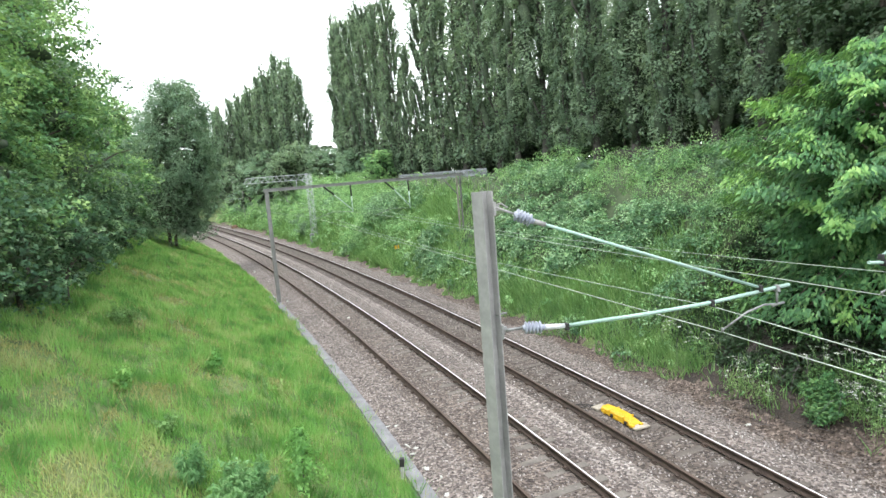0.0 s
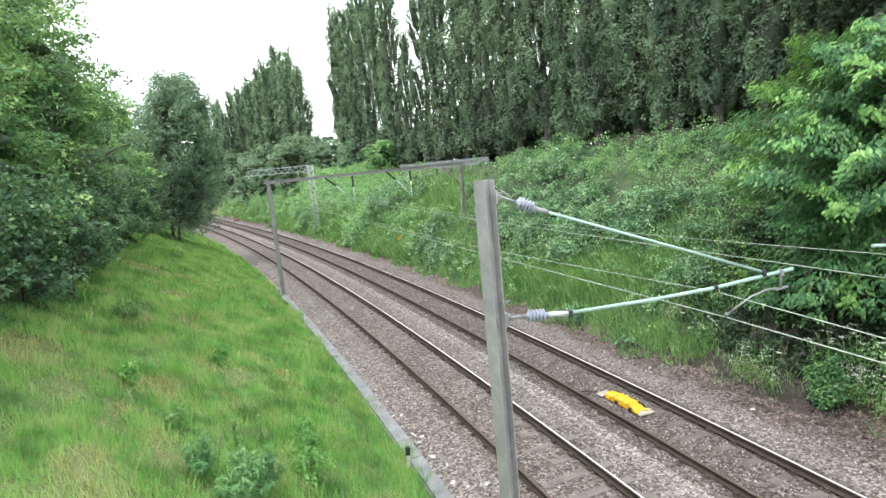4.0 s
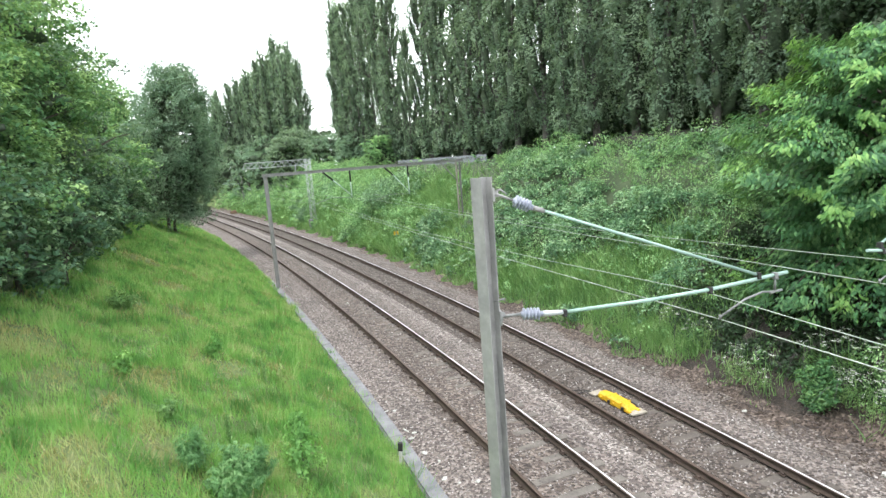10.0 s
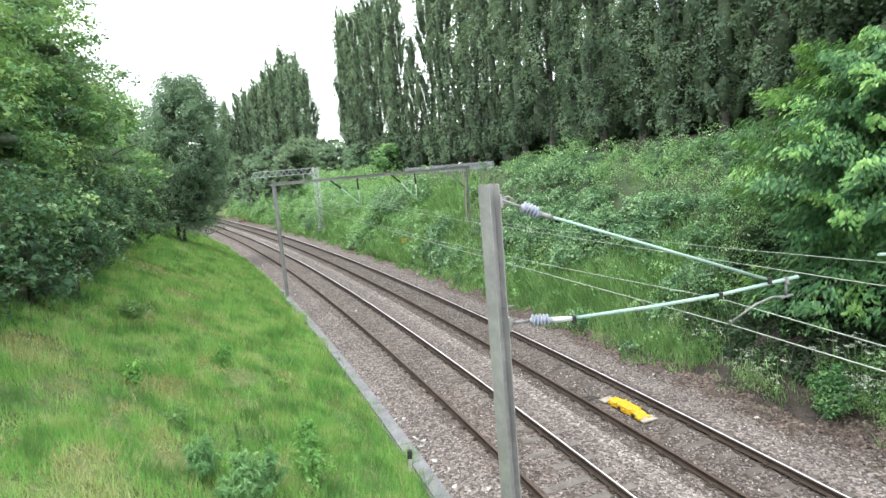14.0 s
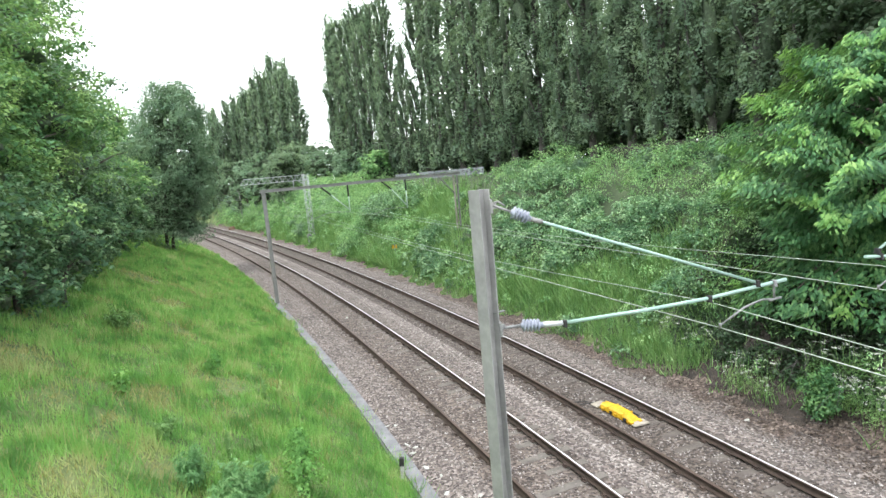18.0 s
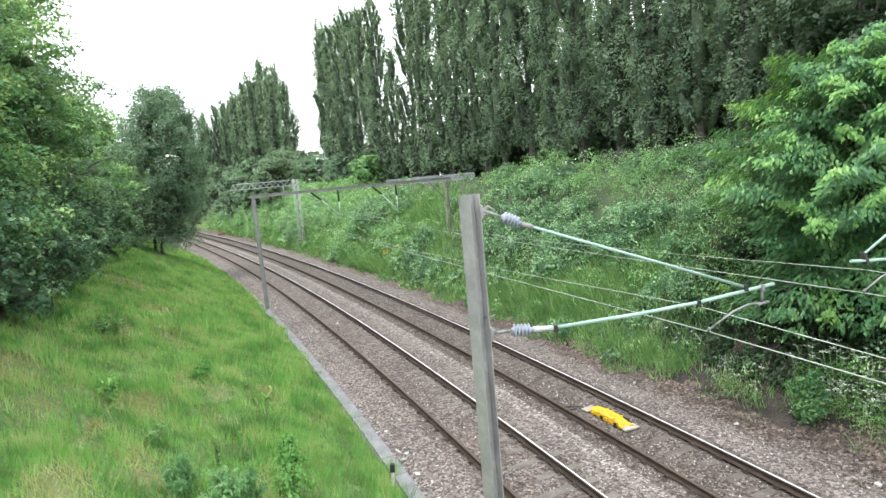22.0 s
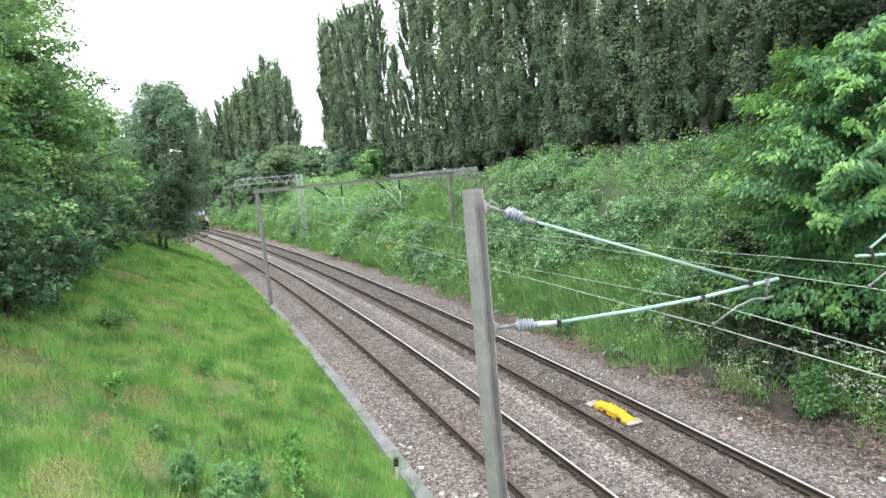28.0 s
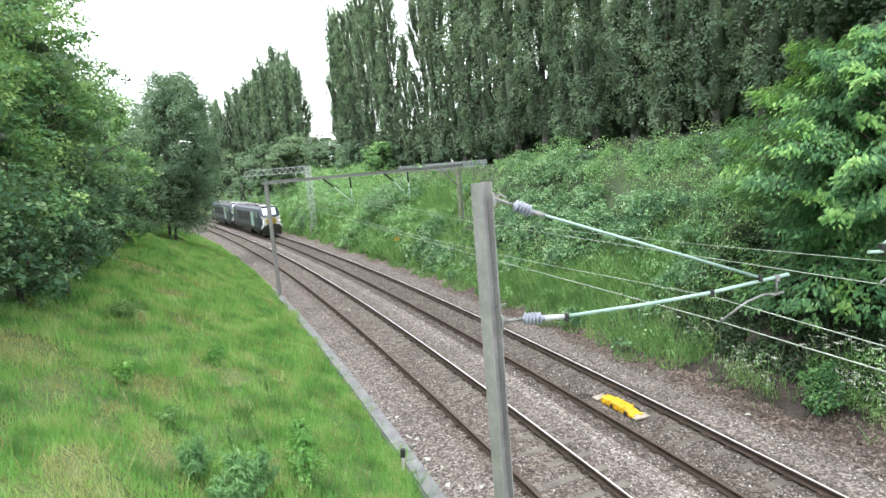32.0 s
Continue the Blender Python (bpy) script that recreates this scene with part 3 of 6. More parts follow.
# ---- cable trough along the foot of the grass bank ----
def build_trough():
    tr = empty("cable_trough", Matrix(), "grey concrete cable trough with loose lids at the grass edge", "cable trough", kind="structure")
    rng = np.random.RandomState(21)
    bm = bmesh.new()
    box(bm, (0, 0, 0.03), (0.34, 0.985, 0.06), bevel=0.012)
    lid = bpy.data.meshes.new("trough_lid")
    bm.to_mesh(lid)
    bm.free()
    lid.materials.append(CONCRETE)
    for k in range(36):
        s = 5.5 + k
        x, y = plan(s, -2.50)
        ob = new("trough_lid", lid)
        ob.parent = tr
        ob.matrix_basis = Matrix.Translation((float(x), float(y), -0.27 - 0.0016 * max(0, s - 18) + rng.uniform(-0.01, 0.012))) @ Matrix.Rotation(float(heading(s)) + rng.normal() * 0.012, 4, 'Z') @ Matrix.Rotation(rng.normal() * 0.012, 4, 'Y')
    v, f = sweep([(-0.2, 0), (0.2, 0), (0.2, -0.2), (-0.2, -0.2)], [(s, -2.50, -0.275 - 0.002 * max(0, s - 18)) for s in np.arange(5, 42, 1.0)])
    part("trough_channel", mesh_arrays("trough_channel", v, f, [CONCRETE]), None, tr)


build_trough()


# ---- overhead line: the near mast with its arm ----
def h_section(bm, height, width, depth, flange=0.012, web=0.009):
    """An H-shaped column standing on z = 0; flanges across x."""
    for sx in (-1, 1):
        box(bm, (sx * (depth - flange) / 2, 0, height / 2), (flange, width, height), bevel=0.003)
    box(bm, (0, 0, height / 2), (depth - 2 * flange, web, height))
    return bm


def insulator(name, a, b, parent, sheds=5, rad=0.080):
    a, b = Vector(a), Vector(b)
    prof = [(0.0, 0.03), (0.06, 0.036)]
    for k in range(sheds):
        f0 = 0.10 + 0.8 * k / sheds
        w = 0.8 / sheds
        prof += [(f0, 0.034), (f0 + w * 0.10, rad * 0.96), (f0 + w * 0.22, rad), (f0 + w * 0.40, rad * 0.94), (f0 + w * 0.50, 0.034)]
    prof += [(0.94, 0.036), (1.0, 0.03)]
    return part(name, lathe(bmesh.new(), a, b, prof, 16), INSUL, parent, "grey-blue ribbed porcelain insulator")


def catenary_mast(s, u, turn, P):
    base = Vector((*[float(c) for c in plan(s, u)], float(ground_z(s, u)) - 0.05))
    th = empty("catenary_mast", Matrix.Translation(base) @ Matrix.Rotation(turn, 4, 'Z'), "grey galvanised steel mast with pale green cantilever arm", "mast")

    def q(r, z, side=0.0):
        return Vector((r, side, z - base.z))
    top = 6.54 - base.z
    body = part("column", h_section(bmesh.new(), top, 0.180, 0.180, 0.016, 0.012), GALV, th)
    body.rotation_euler = (0, 0, math.radians(34))
    # upper tie: bracket, insulator, long tube
    bm = bmesh.new()
    box(bm, q(0.125, Z_UP), (0.03, 0.16, 0.16), bevel=0.005)
    box(bm, q(0.165, Z_UP), (0.07, 0.012, 0.07), bevel=0.003)
    tube(bm, [q(0.15, Z_UP + 0.01), q(*P["ins_up0"])], 0.016)
    tube(bm, [q(0.15, Z_UP + 0.03, 0.04), q(0.23, Z_UP + 0.05, 0.02), q(0.30, Z_UP - 0.01)], 0.011)
    part("upper_bracket", bm, GALV, th)
    insulator("upper_insulator", q(*P["ins_up0"]), q(*P["ins_up1"]), th)
    bm = bmesh.new()
    tube(bm, [q(*P["ins_up1"]), q(*P["strut0"])], [0.035, 0.028], 10)
    part("upper_clevis", bm, GALV, th)
    part("tie_tube", tube(bmesh.new(), [q(*P["strut0"]), q(*P["strut_end"])], 0.019, 12), GREEN_TUBE, th, "pale green steel tie tube")
    part("small_rod", tube(bmesh.new(), [q(0.06, 5.03), q(0.20, 5.05)], 0.012, 6), FITTING, th)
    # lower tube
    bm = bmesh.new()
    box(bm, q(0.125, P["br_lo"][1]), (0.03, 0.16, 0.18), bevel=0.005)
    tube(bm, [q(0.13, P["br_lo"][1] - 0.05), q(0.17, P["br_lo"][1] + 0.05)], 0.03)
    tube(bm, [q(0.14, P["br_lo"][1]), q(*P["ins_lo0"])], 0.02)
    part("lower_bracket", bm, FITTING, th)
    insulator("lower_insulator", q(*P["ins_lo0"]), q(*P["ins_lo1"]), th)
    part("lower_clevis", tube(bmesh.new(), [q(*P["ins_lo1"]), q(*P["lo1"])], [0.038, 0.03], 10), BRIGHT_GALV, th)
    pts = [q(*P["lo1"]), q(*P["lomid"]), q(*P["clamp"]), q(*P["tip"])]
    part("cantilever_tube", tube(bmesh.new(), pts, 0.024, 12), GREEN_TUBE, th, "pale green bent cantilever tube")
    for nm, (r, z) in (("tie_clamp", P["strut_end"]), ("wire_clamp", P["clamp"]), ("drop_clamp", P["drop"]), ("tube_clamp", P["lo1"])):
        bm = bmesh.new()
        box(bm, q(r, z - 0.01), (0.05, 0.075, 0.085), bevel=0.008)
        tube(bm, [q(r, z - 0.04, -0.06), q(r, z - 0.04, 0.06)], 0.012)
        part(nm, bm, BLACK if nm != "drop_clamp" else FITTING, th)
    part("drop_bracket", tube(bmesh.new(), [q(*P["drop"]), q(*P["dropb"])], 0.016, 8), FITTING, th)
    bm = bmesh.new()
    tube(bm, [q(P["dropb"][0] + 0.1, P["dropb"][1] + 0.01), q(*P["dropb"]), q(P["dropb"][0] - 0.07, P["dropb"][1] - 0.02)], 0.018)
    part("drop_eye", bm, FITTING, th)
    part("registration_arm", tube(bmesh.new(), [q(*P["dropb"]), q(*P["regbend"]), q(*P["regmid"]), q(*P["hook"])], [0.013, 0.015, 0.015, 0.013], 8), FITTING, th, "thin bent grey registration arm")
    bm = bmesh.new()
    tube(bm, [q(P["hook"][0], P["hook"][1] + 0.03), q(P["hook"][0], P["hook"][1] - 0.03)], 0.018)
    part("contact_clip", bm, FITTING, th)
    return base, turn


# the arm in its own upright plane: reach from the mast, height
ARM_TURN, Z_UP = 7.08, 6.33
ARM = dict(ins_up0=(0.37, 6.243), ins_up1=(0.61, 6.13), strut0=(0.75, 6.08), strut_end=(3.56, 5.005), br_lo=(0.12, 4.83), ins_lo0=(0.39, 4.835), ins_lo1=(0.67, 4.81),
           lo1=(0.95, 4.80), lomid=(2.03, 4.83), clamp=(2.89, 4.88), tip=(3.97, 5.0), drop=(3.8, 4.98), dropb=(3.8, 4.76), regbend=(3.62, 4.77), regmid=(3.38, 4.7), hook=(3.03, 4.5))
FAR_MAST = (7.83, 6.05, float(heading(7.83)) + math.pi)
FAR_ARM = dict(ARM, strut_end=(3.06, 5.06), lomid=(2.0, 4.88), clamp=(3.0, 4.96), tip=(3.33, 5.0), drop=(2.1, 4.89), dropb=(2.1, 4.72), regbend=(2.3, 4.74), regmid=(2.65, 4.66))
MAST_BASE, MAST_TURN = catenary_mast(8.43, -3.1, math.radians(ARM_TURN), ARM)
FAR_BASE, FAR_TURN = catenary_mast(*FAR_MAST, FAR_ARM)
catenary_mast(111.0, 8.0, float(heading(111.0)) + math.pi, FAR_ARM)


def arm_point(name):
    r, z = ARM[name]
    return Vector((MAST_BASE.x + math.cos(MAST_TURN) * r, MAST_BASE.y + math.sin(MAST_TURN) * r, z))


# ---- portal with hanging supports ----
def line_frame(s, z):
    x, y = plan(s, 0.0)
    return Matrix.Translation((float(x), float(y), z)) @ Matrix.Rotation(float(heading(s)), 4, 'Z')


def portal():
    s = 38.2
    th = empty("catenary_portal", line_frame(s, 0), "grey steel portal spanning both tracks with hanging insulators", "gantry")
    for u, top, lean, nm in ((-2.42, 6.42, 0.0, "left"), (10.2, 6.4, 0.0, "right")):
        g = float(ground_z(s, u)) - 0.1
        if nm == "left":
            ob = part("leg", h_section(bmesh.new(), top - g, 0.21, 0.21, 0.016, 0.012), GALV, th)
            ob.location = (u, 0, g)
        else:
            for du in (-0.13, 0.13):
                bm = bmesh.new()
                box(bm, (u + du, 0, (top + g) / 2), (0.075, 0.16, top - g), bevel=0.008)
                part("leg", bm, PALE_POST if du < 0 else GALV_OLD, th, "slim steel channel")
            for z in (1.2, 2.6, 4.0, 5.4):
                bm = bmesh.new()
                box(bm, (u, 0, g + (top - g) * z / 6.4), (0.19, 0.06, 0.08))
                part("batten", bm, PALE_POST, th)
    bm = bmesh.new()
    for dz in (0.0, 0.26):
        box(bm, (4.0, 0, 6.43 + dz * 0.62), (13.2, 0.20, 0.02))
    box(bm, (4.0, 0, 6.51), (13.2, 0.012, 0.142))
    part("beam", bm, GALV, th, "long rusty grey I-beam")
    for u, d in ((10.2, -1.0),):
        part("knee_brace", tube(bmesh.new(), [(u + d * 0.05, 0, 5.1), (u + d * 1.25, 0, 6.42)], 0.045, 6), GALV_OLD, th)
    ends = []
    for u0, u1, zb in ((0.97, 2.68, 4.75), (4.92, 6.55, 4.6)):
        hang = part("hanger", tube(bmesh.new(), [(u1, 0, 5.75), (u1, 0, zb)], 0.034, 8), BRIGHT_TUBE, th, "pale green hanging tube")
        part("insulator_rod", tube(bmesh.new(), [(u1, 0, 6.42), (u1, 0, 5.72)], 0.05, 8), BLACK, hang, "black rod insulator")
        diag = part("tie_rod", tube(bmesh.new(), [(u0 + 0.62, 0, 5.9), (u1, 0, zb + 0.12)], 0.032, 8), BRIGHT_TUBE, th, "pale green tie rod")
        part("insulator_rod", tube(bmesh.new(), [(u0, 0, 6.45), (u0 + 0.62, 0, 5.9)], 0.05, 8), BLACK, diag, "black rod insulator")
        part("steady_arm", tube(bmesh.new(), [(u1, 0, zb), (u1 - 1.3, 0, zb + 0.1), (u1 - 2.3, 0, zb - 0.18)], 0.016, 6), GALV, th)
        ends.append((u1 - 2.3, zb - 0.18))
    return s, ends


PORTAL_S, PORTAL_ENDS = portal()


def lattice_gantry():
    s = 68.0
    th = empty("lattice_gantry", line_frame(s, 0), "galvanised lattice gantry with a lattice post on the bank", "gantry")
    u0, u1, z0, z1, w = 0.4, 7.4, 7.1, 7.68, 0.30
    bm = bmesh.new()
    for y in (-w / 2, w / 2):
        for z in (z0, z1):
            a = u0 if z == z0 else u0 + 0.35
            box(bm, ((a + u1) / 2, y, z), (u1 - a, 0.07, 0.07))
    part("chords", bm, BRIGHT_GALV, th)
    n = 11
    for y in (-w / 2, w / 2):
        for k in range(n):
            a = u0 + (u1 - u0) * k / n
            b = u0 + (u1 - u0) * (k + 1) / n
            m = (a + b) / 2
            part("diagonal", tube(bmesh.new(), [(a, y, z0), (m, y, z1), (b, y, z0)], 0.022, 5), BRIGHT_GALV, th)
    g = float(ground_z(s, 7.4)) - 0.1
    for x, y in ((7.15, -0.28), (7.65, -0.28), (7.15, 0.28), (7.65, 0.28)):
        part("post", tube(bmesh.new(), [(x, y, g), (x, y, 7.75)], 0.035, 5), BRIGHT_GALV, th)
    k, z = 0, g
    while z < 7.4:
        a, b = (7.15, 7.65) if k % 2 else (7.65, 7.15)
        for y in (-0.28, 0.28):
            part("lacing", tube(bmesh.new(), [(a, y, z), (b, y, z + 0.45)], 0.026, 5), BRIGHT_GALV, th)
        z += 0.45
        k += 1
    part("drop_post", tube(bmesh.new(), [(6.0, 0, 7.1), (6.0, 0, 6.1)], 0.05, 6), BRIGHT_GALV, th)
    for y in (-w / 2, w / 2):
        part("knee_brace", tube(bmesh.new(), [(7.4, y, 6.5), (6.5, y, 7.1)], 0.03, 5), BRIGHT_GALV, th)
    bm = bmesh.new()
    box(bm, (7.4, 0, g + 0.4), (0.9, 0.9, 1.0), bevel=0.02)
    part("footing", bm, CONCRETE, th)


lattice_gantry()


# ---- wires ----
def wire(name, pts, rad, label, sag=0.0):
    c = bpy.data.curves.new(name, "CURVE")
    c.dimensions, c.bevel_depth, c.bevel_resolution = "3D", rad, 1
    sp = c.splines.new("POLY")
    out = []
    for a, b in zip(pts, pts[1:]):
        for k in range(8):
            f = k / 8
            p = Vector(a).lerp(Vector(b), f)
            p.z -= sag * 4 * f * (1 - f)
            out.append(p)
    out.append(Vector(pts[-1]))
    sp.points.add(len(out) - 1)
    for p, v in zip(sp.points, out):
        p.co = (*v, 1)
    c.materials.append(WIRE)
    return tagged(new(name, c), label, "wire", "overhead wires")


def hang_wires():
    hk, cl = arm_point("hook"), arm_point("clamp")
    hk.z -= 0.03
    cl.z -= 0.05
    p1 = rail_place(PORTAL_S, PORTAL_ENDS[0][0], PORTAL_ENDS[0][1])
    p2 = rail_place(PORTAL_S, PORTAL_ENDS[1][0], PORTAL_ENDS[1][1])
    wire("contact_wire", [rail_place(-22, 0.2, 4.45), hk, p1, rail_place(68, -0.1, 4.6), rail_place(110, 0.1, 4.7)], 0.0068, "taut contact wire over the track", 0.02)
    wire("messenger_wire", [rail_place(-22, 0.2, 4.95), cl, p1 + Vector((0, 0, 0.45)), rail_place(68, -0.1, 5.4), rail_place(110, 0.1, 5.5)], 0.0052, "catenary wire above the contact wire", 0.30)
    r, zz = FAR_ARM["hook"]
    r1 = Vector((FAR_BASE.x + math.cos(FAR_TURN) * r, FAR_BASE.y + math.sin(FAR_TURN) * r, zz - 0.03))
    r, zz = FAR_ARM["clamp"]
    r2 = Vector((FAR_BASE.x + math.cos(FAR_TURN) * r, FAR_BASE.y + math.sin(FAR_TURN) * r, zz - 0.14))
    wire("contact_wire", [rail_place(-22, SIX, 4.45), r1, p2, rail_place(68, SIX - 0.1, 4.6), rail_place(110, SIX, 4.7)], 0.0068, "taut contact wire over the track", 0.02)
    wire("messenger_wire", [rail_place(-22, SIX, 4.95), r2, p2 + Vector((0, 0, 0.35)), rail_place(68, SIX - 0.1, 5.4), rail_place(110, SIX, 5.5)], 0.0052, "catenary wire above the contact wire", 0.26)


hang_wires()


# ---- trees ----
def limb_path(a, b, rng, bend=0.12, n=5):
    a, b = Vector(a), Vector(b)
    d = (b - a).length
    pts = []
    for k in range(n):
        f = k / (n - 1)
        p = a.lerp(b, f)
        w = bend * d * math.sin(f * 3.14159)
        pts.append(p + Vector((rng.normal() * w * 0.5, rng.normal() * w * 0.5, w * 0.6)))
    return pts


def poplar_meshes(seed, height, per, size, boughs=34, wide=1.35, clear=0.05, tufty=1.0, leaf_r=1.0, low=9, fat=(0.45, 0.66), sides=2, rise=0.245):
    """A fastigiate poplar: steep boughs round one trunk, each in a spindle of leafy tufts. Returns the wood and the crown."""
    rng = np.random.RandomState(seed)
    wood = bmesh.new()
    lean = rng.normal(size=2) * 0.010 * height

    def trunk_at(f):
        return Vector((lean[0] * f, lean[1] * f, f * height))
    tube(wood, [Vector((0, 0, -0.4)), Vector((0, 0, 0.5)), trunk_at(0.06), trunk_at(0.3), trunk_at(0.7), trunk_at(0.96)], [0.36, 0.25, 0.20, 0.16, 0.09, 0.03], 8)
    spindles = []
    for k in range(boughs):
        f = clear + (0.82 - clear) * (k / boughs)
        a = k * 2.4 + rng.normal() * 0.35
        way = Vector((math.cos(a), math.sin(a), 0))
        length = height * rise * (1 - 0.42 * f) * rng.uniform(0.75, 1.2)
        reach = wide * np.interp(f, [0.0, 0.12, 0.35, 0.6, 0.82, 1.0], [0.70, 1.0, 1.0, 0.70, 0.30, 0.2]) * rng.uniform(0.65, 1.12)
        p0 = trunk_at(f)
        p1 = p0 + way * reach * 0.72 + Vector((0, 0, length * 0.32))
        p2 = p0 + way * reach + Vector((rng.normal() * 0.12, rng.normal() * 0.12, length))
        tube(wood, [p0, p1, p1.lerp(p2, 0.6), p2], [0.075, 0.055, 0.032, 0.012], 5)
        spindles.append((p0.lerp(p1, 0.5) - Vector((0, 0, 0.05 * length)), p2 + Vector((0, 0, 0.5)), rng.uniform(*fat)))
        for j in range(sides):
            g = rng.uniform(0.15, 0.7)
            q = p1.lerp(p2, g)
            b2 = a + rng.choice([-1, 1]) * rng.uniform(0.5, 1.3)
            q2 = q + Vector((math.cos(b2) * 0.5, math.sin(b2) * 0.5, rng.uniform(1.2, 2.6)))
            tube(wood, [q, q.lerp(q2, 0.5) + Vector((math.cos(b2), math.sin(b2), 0)) * 0.12, q2], [0.03, 0.02, 0.008], 4)
            spindles.append((q, q2, rng.uniform(0.24, 0.38)))
    for k in range(low):
        a = k * 2.4 + 1.0 + rng.normal() * 0.3
        way = Vector((math.cos(a), math.sin(a), 0))
        p0 = trunk_at(rng.uniform(0.01, 0.07))
        p1 = p0 + way * rng.uniform(0.6, 1.2) + Vector((0, 0, rng.uniform(2.0, 3.6)))
        tube(wood, [p0, p0.lerp(p1, 0.5) + way * 0.15, p1], [0.04, 0.025, 0.01], 4)
        spindles.append((p0 + way * 0.35, p1, rng.uniform(0.4, 0.6)))
    spindles.append((trunk_at(0.80), trunk_at(1.0), 0.34))
    c, out, rad, body, cc, cr, ch = [], [], [], [], [], [], []
    for p, q, r in spindles:
        ax = q - p
        cc.append(p.lerp(q, 0.42))
        cr.append(r * 0.5)
        ch.append(ax * 0.36)
        m = max(3, int(ax.length * r * 15 * tufty))
        tt = np.clip(rng.beta(1.25, 1.5, m), 0.02, 0.99)
        ang = rng.uniform(0, 6.283, m)
        prof = r * np.interp(tt, [0, 0.12, 0.35, 0.7, 1.0], [0.35, 0.85, 1.0, 0.62, 0.06]) * np.where(rng.rand(m) < 0.18, rng.uniform(1.2, 1.8, m), rng.uniform(0.6, 1.1, m))
        d = np.stack([np.cos(ang), np.sin(ang), np.full(m, 0.15)], 1)
        c.append(np.array(p)[None] + np.array(ax)[None] * tt[:, None] + d * prof[:, None])
        out.append(d + np.array([0, 0, 0.25]))
        rad.append(rng.uniform(0.26, 0.48, m) * leaf_r)
        mid = (np.array(p)[None] + np.array(ax)[None] * tt[:, None]) * np.array([1, 1, 0])
        body.append(d * 0.6 + mid / (0.3 + np.linalg.norm(mid, axis=1, keepdims=True)))
    c, out, rad, body = (np.concatenate(z) for z in (c, out, rad, body))
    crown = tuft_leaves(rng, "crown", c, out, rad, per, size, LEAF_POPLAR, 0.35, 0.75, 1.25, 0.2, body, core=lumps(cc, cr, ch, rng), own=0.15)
    wm = bpy.data.meshes.new("trunk")
    wood.to_mesh(wm)
    wood.free()
    wm.materials.append(POPLAR_BARK)
    return wm, crown


def tree_from(name, meshes, m, label, category, group=""):
    t = empty(name, m, label, category, group)
    part("trunk", meshes[0], None, t)
    part("crown", meshes[1], None, t)
    return t


POPLARS = [poplar_meshes(100 + k, 25.0, 10, 0.195, 24, 1.5, 0.0, 0.8, 1.0, 9, (0.40, 0.64), 2) for k in range(4)]
NEAR_POPLARS = [poplar_meshes(105 + k, 25.0, 20, 0.138, 23, 1.3, 0.035, 1.0, 1.0, 4, (0.52, 0.84), 1) for k in range(3)]
FAR_POPLARS = [poplar_meshes(110 + k, 25.0, 7, 0.31, 24, 1.85, 0.0, 0.55, 1.3, 9, (0.5, 0.75), 2, 0.28) for k in range(3)]


def plant_poplars():
    rng = np.random.RandomState(7)
    spots = []
    for s in (84.8, 81.9, 78.8, 75.8, 72.2, 68.4, 65.0):
        spots.append((s, 17.3 + rng.normal() * 0.4, rng.uniform(0.84, 0.96)))
    for s in (61.6, 57.2, 53.6, 50.4, 47.2, 44.2, 41.2, 38.2, 35.2, 32.3, 29.3, 26.6, 24.0, 21.4, 18.8, 16.2):
        spots.append((s, 17.3 + rng.normal() * 0.15, rng.uniform(0.98, 1.15) * (0.56 if s > 60 else 1.0)))
    for s in np.arange(9, 22, 4.5):
        spots.append((s + rng.normal() * 0.6, 23.5 + rng.normal() * 0.8, rng.uniform(0.95, 1.1)))
    near = len(spots)
    for s, u, h in ((101, 17.0, 0.80), (104, 15.5, 0.92), (107, 17.5, 0.98), (110, 16.5, 1.06), (113, 15.0, 1.0), (116, 17.0, 1.0), (120, 15.5, 0.97), (124, 17, 0.98), (128, 15, 0.95), (132, 17, 0.98), (136, 15, 0.94), (140, 17, 0.96),
                    (145, 15, 0.95), (150, 17, 0.97), (156, 14, 0.94), (163, 15, 0.95), (170, 13, 0.95), (176, 15, 0.98), (136, 11, 0.8), (144, 11, 0.84), (152, 8, 0.82), (160, 10, 0.88), (158, 4, 0.8), (170, 6, 0.9), (182, 2, 0.95), (166, 0, 0.8)):
        spots.append((s, u, h * 0.9))
    for k, (s, u, h) in enumerate(spots):
        x, y, z = spot(s, u)
        wide = h * rng.uniform(0.92, 1.15) * ((1.15 if s > 60 else 1.08 if s > 46 else 1.0) if k < near else 1.15)
        m = Matrix.Translation((x, y, z)) @ Matrix.Rotation(rng.uniform(0, 6.28), 4, 'Z') @ Matrix.Diagonal((wide, wide, h, 1))
        tree_from("poplar_tree", (NEAR_POPLARS[k % 3] if s < 43 and u < 20 else POPLARS[k % 4]) if k < near else FAR_POPLARS[k % 3], m, "tall narrow Lombardy poplar with dark green foliage", "tree", "row of poplars")


plant_poplars()


